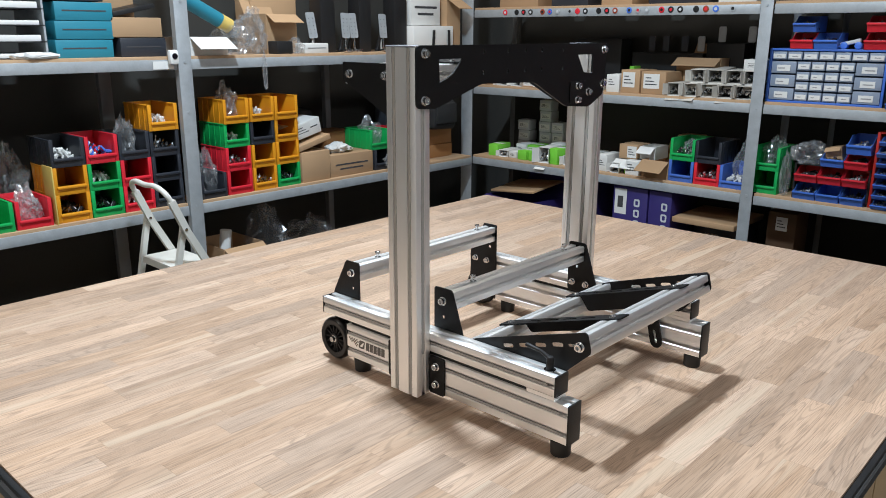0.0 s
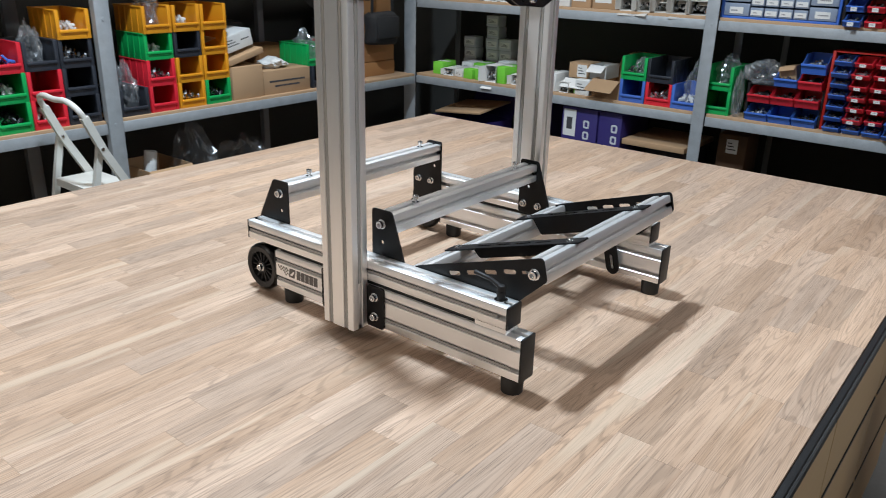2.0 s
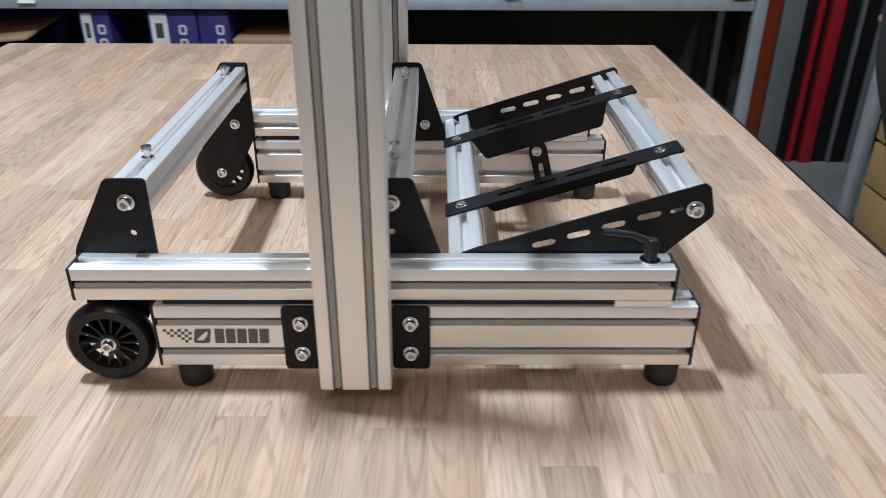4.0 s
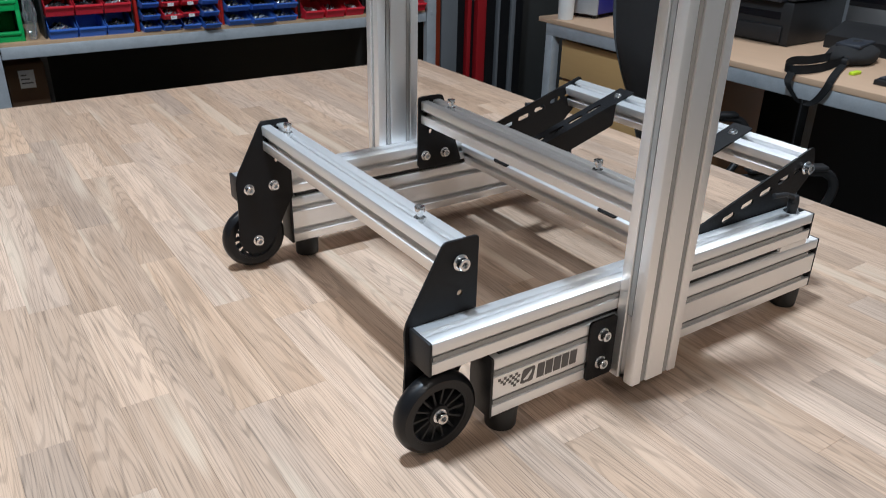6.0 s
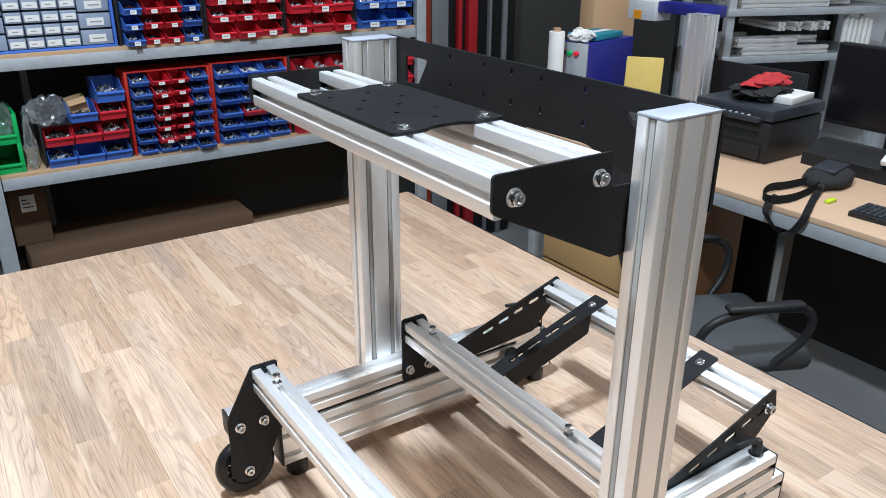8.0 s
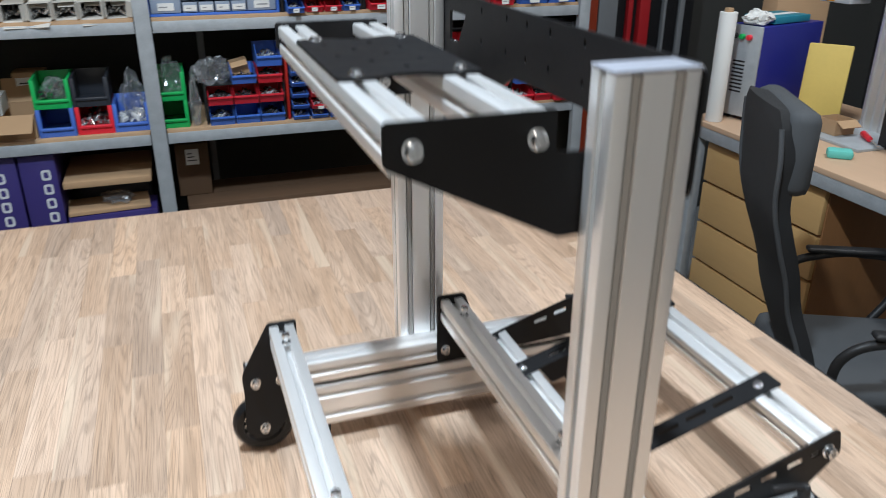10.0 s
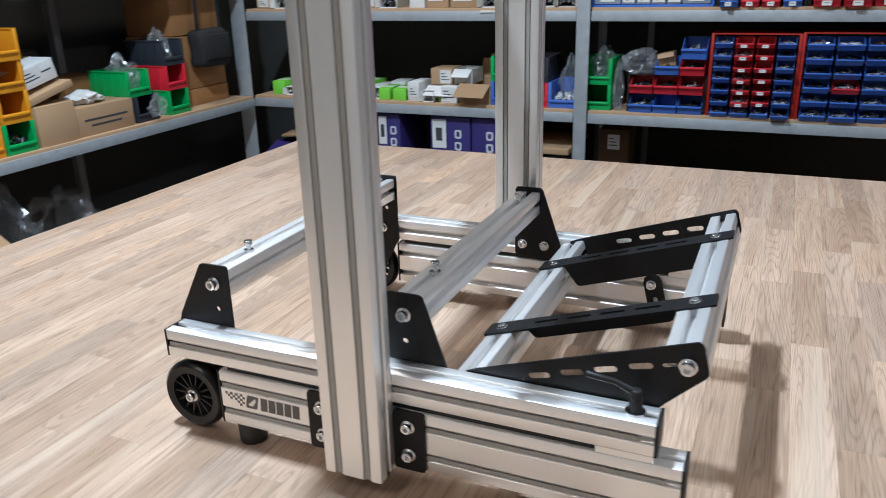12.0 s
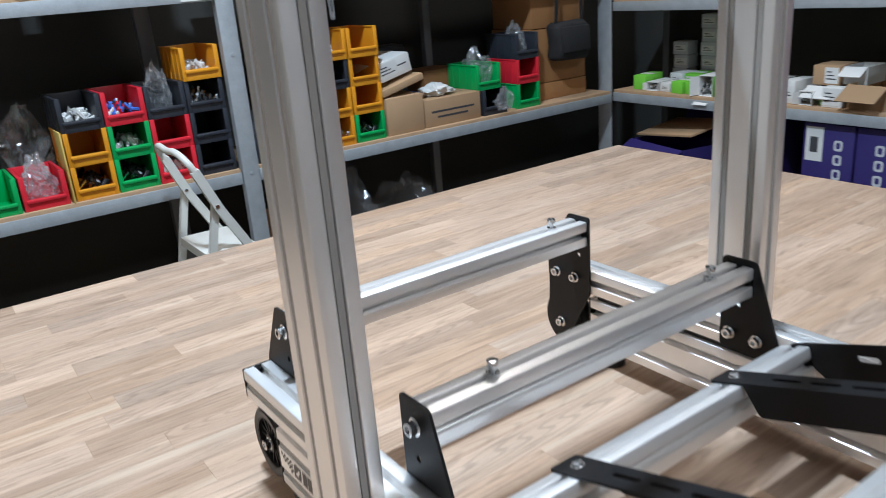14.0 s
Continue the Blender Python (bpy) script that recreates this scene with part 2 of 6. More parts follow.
ORANGE_CARD = mat("orange_brown_card", (0.36, 0.17, 0.06), 0.75, 0, 0.15, 6, 0.1, rand=0.1)
# Brown card with the shade of the lowest shelf put into its colour.
SHADE_CARD = mat("card_darkened_for_shade", (0.10, 0.055, 0.028), 0.85, 0, 0.15, 8, 0.1)
BROWN = mat("brown_wood_panel", (0.22, 0.10, 0.035), 0.6, 0, 0.2, 6, 0.08, 60, (1, 1, 0.15))
FABRIC = mat("black_fabric", (0.016, 0.016, 0.017), 0.9, 0, 0.3, 30, 0.35, 900)
SEAT_FABRIC = mat("grey_seat_fabric", (0.058, 0.062, 0.067), 0.85, 0, 0.25, 25, 0.35, 900)
SCREEN = mat("dark_screen", (0.006, 0.006, 0.008), 0.18, 0, 0.1, 3, 0.0)
CLEAR_GREY = mat("frosted_drawer", (0.25, 0.30, 0.39), 0.3, 0, 0.1, 12, 0.03)
ORANGE = mat("orange_red_paint", (0.29, 0.042, 0.014), 0.45, 0, 0.12, 6, 0.05)
BRIGHT_RED = mat("bright_red_paint", (0.30, 0.010, 0.014), 0.45, 0, 0.12, 6, 0.05)
MACHINE_BLUE = mat("machine_blue", (0.014, 0.018, 0.20), 0.4, 0, 0.08, 6, 0.04)
ENVELOPE = mat("padded_envelope", (0.62, 0.46, 0.12), 0.7, 0, 0.1, 12, 0.3, 60)
TEAL_FOAM = mat("teal_sponge", (0.13, 0.50, 0.44), 0.9, 0, 0.1, 30, 0.3, 250)
LIME_TAPE = mat("lime_plastic", (0.55, 0.75, 0.02), 0.5, 0, 0.08, 12)
CLOTH_RED = mat("red_cloth", (0.45, 0.03, 0.035), 0.9, 0, 0.2, 20, 0.3, 300)


# ---- building blocks ----
def box(bm, x0, x1, y0, y1, z0, z1, bev=0.0):
    """A box in bm, its edges rounded by bev."""
    r = bmesh.ops.create_cube(bm, size=1, matrix=Matrix.Translation(((x0 + x1) / 2, (y0 + y1) / 2, (z0 + z1) / 2)) @ Matrix.Diagonal((abs(x1 - x0), abs(y1 - y0), abs(z1 - z0), 1)))
    if bev:
        edges = list({e for v in r["verts"] for e in v.link_edges})
        bmesh.ops.bevel(bm, geom=edges, offset=bev, segments=2, affect="EDGES", profile=0.5)
    return bm


def cyl(bm, p, q, r0, r1=None, n=20, bev=0.0):
    """A cylinder or cone in bm from p to q."""
    p, q = Vector(p), Vector(q)
    d = q - p
    m = Matrix.Translation((p + q) / 2) @ d.to_track_quat("Z", "Y").to_matrix().to_4x4()
    r = bmesh.ops.create_cone(bm, cap_ends=True, segments=n, radius1=r0, radius2=r0 if r1 is None else r1, depth=d.length, matrix=m)
    if bev:
        caps = {e for v in r["verts"] for f in v.link_faces if len(f.verts) > 4 for e in f.edges}
        bmesh.ops.bevel(bm, geom=list(caps), offset=bev, segments=2, affect="EDGES", profile=0.5)
    return bm


def prism(bm, outline, a, b, axis="y", holes=()):
    """A flat plate in bm: an outline in the plane across axis, from a to b along it. holes: closed outlines cut through."""
    def at(u, v, w):
        return {"y": (u, w, v), "x": (w, u, v), "z": (u, v, w)}[axis]
    loops = [outline, *holes]
    for w in (a, b):
        edges = []
        for lp in loops:
            vs = [bm.verts.new(at(u, v, w)) for u, v in lp]
            edges += [bm.edges.new((vs[i], vs[(i + 1) % len(vs)])) for i in range(len(vs))]
        bmesh.ops.triangle_fill(bm, use_beauty=True, use_dissolve=False, edges=edges)
    for lp in loops:
        n = len(lp)
        lo = [bm.verts.new(at(u, v, a)) for u, v in lp]
        hi = [bm.verts.new(at(u, v, b)) for u, v in lp]
        for i in range(n):
            bm.faces.new((lo[i], lo[(i + 1) % n], hi[(i + 1) % n], hi[i]))
    bmesh.ops.remove_doubles(bm, verts=bm.verts, dist=1e-6)
    bmesh.ops.recalc_face_normals(bm, faces=bm.faces)
    return bm


def rounded(points, radius, n=4):
    """An outline with its corners rounded; radius: one for all, or one for each."""
    out = []
    k = len(points)
    for i in range(k):
        r = radius[i] if isinstance(radius, (list, tuple)) else radius
        a, p, c = (Vector(points[j % k]) for j in (i - 1, i, i + 1))
        u, v = (a - p), (c - p)
        t = min(r, u.length * 0.45, v.length * 0.45)
        s, e = p + u.normalized() * t, p + v.normalized() * t
        for j in range(n + 1):
            f = j / n
            out.append(tuple(((1 - f) ** 2) * s + 2 * f * (1 - f) * p + f * f * e))
    return out


def slot(cx, cy, length, width, angle, n=5):
    """A long hole with round ends."""
    pts = []
    for side in (0, 1):
        for j in range(n + 1):
            a = -math.pi / 2 + math.pi * j / n + side * math.pi
            x = (1 if side == 0 else -1) * (length - width) / 2 + width / 2 * math.cos(a)
            y = width / 2 * math.sin(a)
            pts.append((cx + x * math.cos(angle) - y * math.sin(angle), cy + x * math.sin(angle) + y * math.cos(angle)))
    return pts


def mesh_of(bm, name, material, smooth=0.0):
    me = bpy.data.meshes.new(name)
    bm.to_mesh(me)
    bm.free()
    for m in material if isinstance(material, (list, tuple)) else [material]:
        me.materials.append(m)
    if smooth:
        me.shade_smooth()
        me.set_sharp_from_angle(angle=radians(smooth))
    return me


def thing(name, label="", category="", m=None, group="", kind=""):
    """An Empty at a thing's base, that parents its parts."""
    ob = new(name)
    ob.empty_display_size = 0.05
    if m is not None:
        ob.matrix_basis = m
    return tagged(ob, label, category, group, kind)


def part(name, bm, material, parent, label="", m=None, smooth=35):
    me = bm if isinstance(bm, bpy.types.Mesh) else mesh_of(bm, name, material, smooth)
    ob = new(name, me)
    ob.parent = parent
    if m is not None:
        ob.matrix_basis = m
    return tagged(ob, label)


def solo(name, bm, material, label, category, m=None, group="", kind="", smooth=35):
    """A thing of one mesh."""
    me = bm if isinstance(bm, bpy.types.Mesh) else mesh_of(bm, name, material, smooth)
    ob = new(name, me)
    if m is not None:
        ob.matrix_basis = m
    return tagged(ob, label, category, group, kind)


def B(*args):
    return box(bmesh.new(), *args)


def jitter(bm, amount, scale, seed=0.0):
    """Crumples a mesh by noise."""
    off = Vector((seed * 3.1, seed * 7.7, seed * 1.3))
    for v in bm.verts:
        v.co += noise.noise_vector(v.co * scale + off) * amount
    return bm


# ---- room ----
TOP = 0.90          # height of the worktop
solo("floor", B(-2.9, 4.8, -4.0, 3.75, -0.1, 0.0), CONCRETE, "grey worn concrete workshop floor", "floor", kind="structure")
solo("ceiling", B(-2.9, 4.8, -4.0, 3.75, 4.2, 4.3), WALL_GREY, "plain grey workshop ceiling", "ceiling", kind="structure")
solo("wall_north", B(-2.9, 4.8, 3.56, 3.75, 0.0, 4.2), BLACK_WALL, "black painted wall behind the shelves", "wall", kind="structure")
solo("wall_west", B(-2.9, -2.70, -4.0, 3.56, 0.0, 4.2), BLACK_WALL, "black painted side wall behind the shelves", "wall", kind="structure")
# Out of view; kept light so that the aluminium fronts reflect something bright.
solo("wall_south", B(-2.70, 4.6, -4.0, -3.8, 0.0, 4.2), WALL_LIGHT, "unseen light wall for the aluminium to reflect", "wall", kind="structure")
solo("wall_east", B(4.6, 4.8, -4.0, 3.56, 0.0, 4.2), WALL_GREY, "pale grey plastered wall behind the desk", "wall", kind="structure")

# ---- shelving ----
YB, XL = 2.937, -2.08


def shelf_board(parent, x0, x1, z, depth=0.50):
    """A chipboard shelf on steel edge beams; its front edge lies on y = 0."""
    part("shelf_board", B(x0, x1, 0.0037, depth, z - 0.018, z, 0.001), CHIP, parent, "raw chipboard shelf board")
    bm = bmesh.new()
    box(bm, x0, x1, -0.004, 0.0035, z - 0.060, z - 0.0135, 0.001)
    box(bm, x0, x1, 0.0035, 0.03, z - 0.060, z - 0.056, 0)
    part("edge_beam", bm, GALV, parent, "galvanised steel edge beam")


def upright(parent, x0, x1, height, y0=-0.012, depth=0.035):
    rear = y0 > 0.1
    bm = bmesh.new()
    box(bm, x0, x1, y0, y0 + 0.004, 0, height, 0.0008)
    box(bm, x0, x0 + 0.004, y0 + 0.004, y0 + depth, 0, height)
    if not rear:
        for z in (0.32, 0.845, 1.30, 1.53, 1.80):
            cyl(bm, ((x0 + x1) / 2, y0 - 0.003, z), ((x0 + x1) / 2, y0, z), 0.007, n=10)
    # Rear uprights get a darker grey in place of the shade behind the goods.
    part("upright", bm, STEEL_GREY if rear else GALV, parent, "steel rear upright, coloured darker for the shade at the back" if rear else "")


def back_bay(x0, x1, label):
    """One bay of the shelves along the far wall."""
    s = thing("shelving_unit", label, "shelf", pose(0, YB, 0), group="shelving bays")
    for z in (0.30, 0.862, 1.333, 1.82):
        shelf_board(s, x0 + 0.004, x1 - 0.004, z)
    return s


bay = back_bay(-2.12, -0.252, "galvanised steel shelving with chipboard boards and boxes")
upright(bay, -2.215, -2.12, 2.6)
upright(bay, -0.252, -0.19, 2.6)
upright(bay, -0.252, -0.21, 2.6, 0.46)
upright(bay, -2.16, -2.12, 2.6, 0.46)
bay = back_bay(-0.19, 1.785, "galvanised steel shelving filled with small-parts bins")
upright(bay, 1.785, 1.84, 2.6)
upright(bay, 1.785, 1.82, 2.6, 0.46)
upright(bay, 0.0, 0.03, 2.6, 0.46)

SIDE = Matrix(((0, -1, 0, XL), (1, 0, 0, 0.012), (0, 0, 1, 0), (0, 0, 0, 1)))   # x along the side wall, y into its shelves


def side_bay(y0, y1, label):
    s = thing("shelving_unit", label, "shelf", SIDE, group="shelving bays")
    for z in (0.30, 0.865, 1.555):
        shelf_board(s, y0 + 0.004, y1 - 0.004, z)
    return s


bay = side_bay(-1.4, 0.768, "galvanised steel shelving with coloured bins and cartons")
upright(bay, 0.768, 0.835, 2.6)
upright(bay, 0.60, 0.66, 2.6, 0.46)
upright(bay, -1.46, -1.4, 2.6)
bay = side_bay(0.835, 2.87, "galvanised steel shelving with stacked bins and cardboard boxes")
upright(bay, 2.0, 2.04, 2.6, 0.46)

# ---- workbench ----
bench = thing("workbench", "large oak stave workbench with a black edge and plywood drawer fronts", "workbench", pose(-0.0175, 0.543, 0))
WX, WY = 1.0425, 1.255
bm = bmesh.new()
for x0, x1, y0, y1 in ((-WX - 0.012, WX + 0.012, -WY - 0.012, -WY), (-WX - 0.012, WX + 0.012, WY, WY + 0.004), (-WX - 0.012, -WX, -WY, WY), (WX, WX + 0.012, -WY, WY)):
    box(bm, x0, x1, y0, y1, TOP - 0.05, TOP - 0.004, 0.0015)
part("edge_trim", bm, BLACK_PLASTIC, bench, "black edge trim")
part("trim_groove", B(WX + 0.0122, WX + 0.0136, -WY, WY, TOP - 0.026, TOP - 0.013), STEEL_GREY, bench, "dark grey groove strip")
part("trim_groove", B(-WX, WX, -WY - 0.0136, -WY - 0.0122, TOP - 0.026, TOP - 0.013), STEEL_GREY, bench, "dark grey groove strip")
part("core_board", B(-WX, WX, -WY, WY, TOP - 0.045, TOP - 0.0265), PLY, bench)
bm = bmesh.new()
box(bm, -WX + 0.06, WX - 0.02, -WY + 0.06, WY - 0.06, 0.02, TOP - 0.0465, 0)
part("carcass", bm, PLY, bench, "plywood carcass")
front = mesh_of(B(0, 0.016, 0.004, 0.546, 0.004, 0.256, 0.002), "drawer_front", PLY)
for j in range(4):
    for k in range(3):
        part("drawer_front", front, PLY, bench, m=pose(WX - 0.02, -WY + 0.12 + j * 0.55, 0.06 + k * 0.262))
        part("finger_slot", B(WX - 0.008, WX - 0.003, -WY + 0.12 + j * 0.55 + 0.01, -WY + 0.12 + j * 0.55 + 0.54, 0.06 + k * 0.262 + 0.25, 0.06 + k * 0.262 + 0.2585), BLACK_PLASTIC, bench, "black finger slot")

# ---- wheel stand ----
stand = thing("wheel_stand", "aluminium profile racing wheel stand with black steel brackets on the workbench", "wheel stand", pose(0, 0, TOP))
W = 0.591           # overall depth of the stand, from beam to beam


def profile(w, h, length):
    """An aluminium extrusion w by h along x, from x = 0, with an open slot every 40 mm on each side."""
    def side(n):
        pts = [(0.0022, 0.0)]
        for k in range(n):
            c = 0.02 + 0.04 * k
            pts += [(c - 0.0056, 0), (c - 0.0048, -0.0009), (c - 0.0044, -0.0036), (c - 0.0075, -0.0036), (c - 0.0075, -0.0085), (c - 0.0040, -0.0125),
                    (c + 0.0040, -0.0125), (c + 0.0075, -0.0085), (c + 0.0075, -0.0036), (c + 0.0044, -0.0036), (c + 0.0048, -0.0009), (c + 0.0056, 0)]
        return pts + [(0.04 * n - 0.0022, 0.0), (0.04 * n - 0.0007, -0.0007)]
    nw, nh = round(w / 0.04), round(h / 0.04)
    loop = [(u, -v) for u, v in side(nw)]
    loop += [(w - d, u) for u, d in ((u, -v) for u, v in side(nh))]
    loop += [(w - u, h - d) for u, d in ((u, -v) for u, v in side(nw))]
    loop += [(d, h - u) for u, d in ((u, -v) for u, v in side(nh))]
    bm = bmesh.new()
    a = [bm.verts.new((0, u, v)) for u, v in loop]
    b = [bm.verts.new((length, u, v)) for u, v in loop]
    n = len(loop)
    for i in range(n):
        bm.faces.new((a[i], b[i], b[(i + 1) % n], a[(i + 1) % n]))
    for vs in (a[::-1], b):
        f = bm.faces.new(vs)
        bmesh.ops.triangulate(bm, faces=[f])
    bmesh.ops.recalc_face_normals(bm, faces=bm.faces)
    return bm


def bolt_mesh():
    """A socket head bolt with a washer; it stands on z = 0 and points up."""
    bm = bmesh.new()
    cyl(bm, (0, 0, 0), (0, 0, 0.0016), 0.0088, n=24, bev=0.0004)
    n, r = 24, 0.0066
    rings = []
    for rad, z, k in ((r, 0.0016, n), (r, 0.0082, n), (r - 0.0007, 0.0090, n)):
        rings.append([bm.verts.new((rad * math.cos(2 * math.pi * i / k), rad * math.sin(2 * math.pi * i / k), z)) for i in range(k)])
    hexa = []
    for z in (0.0090, 0.0045):
        ring = []
        for i in range(n):
            a = 2 * math.pi * i / n
            rad = 0.0034 / math.cos((a % (math.pi / 3)) - math.pi / 6)
            ring.append(bm.verts.new((rad * math.cos(a), rad * math.sin(a), z)))
        hexa.append(ring)
    rings += hexa
    for p, q in zip(rings, rings[1:]):
        for i in range(n):
            bm.faces.new((p[i], p[(i + 1) % n], q[(i + 1) % n], q[i]))
    bm.faces.new(rings[-1])
    bmesh.ops.recalc_face_normals(bm, faces=bm.faces)
    return mesh_of(bm, "bolt", ZINC, 30)


BOLT = bolt_mesh()
TURN_OF = {"-y": (90, 0, 0), "+y": (-90, 0, 0), "+x": (0, 90, 0), "-x": (0, -90, 0), "+z": (0, 0, 0)}


def bolt(x, y, z, way, size=1.0):
    return part("bolt", BOLT, ZINC, stand, "zinc-plated socket head bolt" if size else "", pose(x, y, z, *TURN_OF[way]) @ Matrix.Scale(size, 4))


LOW, HIGH = 0.032, 0.120          # undersides of the lower and upper side beams
X0, X1, U0, U1 = 0.003, 0.614, -0.080, 0.583
for near in (True, False):
    y0 = 0.0 if near else W - 0.04
    out = -1 if near else 1
    face = 0.0 if near else W           # outer face
    inner = 0.04 if near else W - 0.04  # inner face
    part("lower_beam", profile(0.04, 0.08, X1 - X0), ALU, stand, "silver anodised slotted aluminium beam", pose(X0, y0, LOW))
    part("upper_beam", profile(0.04, 0.04, U1 - U0), ALU, stand, "silver anodised slotted aluminium beam", pose(U0, y0, HIGH))
    # The dark gap between the beams is put in as a recessed black strip.
    part("spacer_strip", B(X0 + 0.01, 0.52, y0 + 0.006, y0 + 0.034, LOW + 0.08, HIGH, 0), BLACK_PLASTIC, stand, "black filler standing for the dark gap between the beams")
    part("spacer_strip", B(0.52, U1, y0 + 0.001, y0 + 0.039, LOW + 0.08, HIGH, 0), ALU, stand, "aluminium spacer strip")
    for x, z, h in ((X1, LOW, 0.08), (U1, HIGH, 0.04), (U0 - 0.004, HIGH, 0.04), (X0 - 0.004, LOW, 0.08)):
        part("end_cap", B(x, x + 0.004, y0 - 0.0004, y0 + 0.0404, z - 0.0004, z + h + 0.0004, 0.0015), BLACK_PLASTIC, stand, "black plastic end cap")
    for x in (X0 + 0.030, X1 - 0.024):
        bm = cyl(bmesh.new(), (x, y0 + 0.02, 0.0), (x, y0 + 0.02, LOW), 0.0190, 0.0205, 28, 0.002)
        part("foot", bm, RUBBER, stand, "black rubber foot", smooth=40)
    # post
    py0 = -0.04 if near else W
    part("post", profile(0.04, 0.08, 0.710), ALU, stand, "upright silver slotted aluminium post", Matrix(((0, 0, 1, 0.19), (0, 1, 0, py0), (1, 0, 0, 0.028), (0, 0, 0, 1))))
    part("post_cap", B(0.1897, 0.2703, py0 - 0.0003, py0 + 0.0403, 0.738, 0.7415, 0.0012), CAP_GREY, stand, "grey plastic post cap")
    # grey cover strips in the slots that face outwards
    for xa, xb, z in ((X0 + 0.002, X1 - 0.018, LOW + 0.02), (X0 + 0.002, X1 - 0.018, LOW + 0.06), (U0 + 0.002, U1 - 0.018, HIGH + 0.02)):
        ya, yb = sorted((face - out * 0.0014, face - out * 0.0034))
        part("slot_strip", B(xa, xb, ya, yb, z - 0.0040, z + 0.0014), SLOT_STRIP, stand, "grey plastic slot strip")
    for x in (0.21, 0.25):
        for ya in (py0 + 0.0014, py0 + 0.0366):
            part("slot_strip", B(x - 0.0032, x + 0.0032, ya, ya + 0.002, 0.029, 0.737), SLOT_STRIP, stand, "grey plastic slot strip")
    for x in (0.1914, 0.2666):
        part("slot_strip", B(x, x + 0.002, py0 + 0.0168, py0 + 0.0232, 0.120, 0.737), SLOT_STRIP, stand, "grey plastic slot strip")
    # clamp plates beside the post
    for x0, x1, bx in ((0.146, 0.190, 0.167), (0.270, 0.313, 0.291)):
        lo, hi = sorted((face, face + out * 0.0035))
        bm = prism(bmesh.new(), rounded([(x0, 0.030), (x1, 0.030), (x1, 0.114), (x0, 0.114)], 0.006), lo, hi, "y")
        part("clamp_plate", bm, BLACK_STEEL, stand, "black steel clamp plate")
        for z in (0.053, 0.093):
            bolt(bx, face + out * 0.0035, z, "-y" if near else "+y")
    # wheel plate and cross rail plates, on the inner faces
    a, b = sorted((inner, inner + (0.003 if near else -0.003)))
    holes = [slot(-0.019, 0.184, 0.008, 0.0079, 0)]
    outline = rounded([(-0.041, 0.249), (0.004, 0.249), (0.004, 0.118), (-0.002, 0.110), (-0.034, 0.047), (-0.052, 0.030), (-0.078, 0.032), (-0.092, 0.052), (-0.088, 0.118), (-0.090, 0.160)], [0.005, 0.005, 0.006] + [0.012] * 7)
    part("wheel_plate", prism(bmesh.new(), outline, a, b, "y", holes), BLACK_STEEL, stand, "black steel wheel bracket plate")
    outline = rounded([(0.2445, 0.250), (0.294, 0.250), (0.338, 0.121), (0.2445, 0.121)], 0.007)
    part("rail_plate", prism(bmesh.new(), outline, a, b, "y", [slot(0.270, 0.186, 0.008, 0.0079, 0)]), BLACK_STEEL, stand, "black steel rail bracket plate")
    ia = a if near else b
    for x in (-0.020, 0.270):
        bolt(x, a if near else b, 0.222, "-y" if near else "+y", 1.1)
    for x in (-0.069, -0.028, 0.259, 0.300):
        bolt(x, b if near else a, 0.143, "+y" if near else "-y")
    # wheel
    wy = (0.010, 0.034) if near else (W - 0.034, W - 0.010)
    wheel = thing("wheel", "", "", pose(-0.061, (wy[0] + wy[1]) / 2, 0.0535))
    wheel.parent = stand
    bm = bmesh.new()
    n, prof = 48, [(0.0372, -0.0105), (0.0455, -0.0115), (0.0500, -0.0080), (0.0518, -0.0028), (0.0518, 0.0028), (0.0500, 0.0080), (0.0455, 0.0115), (0.0372, 0.0105)]
    rings = [[bm.verts.new((r * math.cos(2 * math.pi * i / n), d, r * math.sin(2 * math.pi * i / n))) for r, d in prof] for i in range(n)]
    for i in range(n):
        p, q = rings[i], rings[(i + 1) % n]
        for k in range(len(prof)):
            bm.faces.new((p[k], p[(k + 1) % len(prof)], q[(k + 1) % len(prof)], q[k]))
    bmesh.ops.recalc_face_normals(bm, faces=bm.faces)
    part("tyre", bm, PU, wheel, "glossy black polyurethane tyre", smooth=40)
    bm = bmesh.new()
    for i in range(14):
        a0 = 2 * math.pi * i / 14
        m = Matrix.Rotation(a0, 4, "Y")
        r = bmesh.ops.create_cube(bm, size=1, matrix=m @ Matrix.Translation((0.0238, 0, 0)) @ Matrix.Diagonal((0.0250, 0.013, 0.0024, 1)))
    for r0, r1, d in ((0.008, 0.0125, 0.010), (0.0345, 0.0380, 0.010)):
        rr = [[bm.verts.new((r * math.cos(2 * math.pi * i / n), y, r * math.sin(2 * math.pi * i / n))) for r, y in ((r0, -d), (r1, -d), (r1, d), (r0, d))] for i in range(n)]
        for i in range(n):
            for k in range(4):
                bm.faces.new((rr[i][k], rr[i][(k + 1) % 4], rr[(i + 1) % n][(k + 1) % 4], rr[(i + 1) % n][k]))
    bmesh.ops.recalc_face_normals(bm, faces=bm.faces)
    part("rim", bm, BLACK_PLASTIC, wheel, "black spoked plastic rim", smooth=40)
    part("bearing", cyl(bmesh.new(), (0, -0.0095, 0), (0, 0.0095, 0), 0.0108, n=28, bev=0.001), ZINC, wheel, "steel ball bearing")
    part("axle_bolt", BOLT, ZINC, wheel, "zinc-plated axle bolt", pose(0, out * 0.0095, 0, *TURN_OF["-y" if near else "+y"]))
    bolt(-0.061, b if near else a, 0.0535, "+y" if near else "-y")
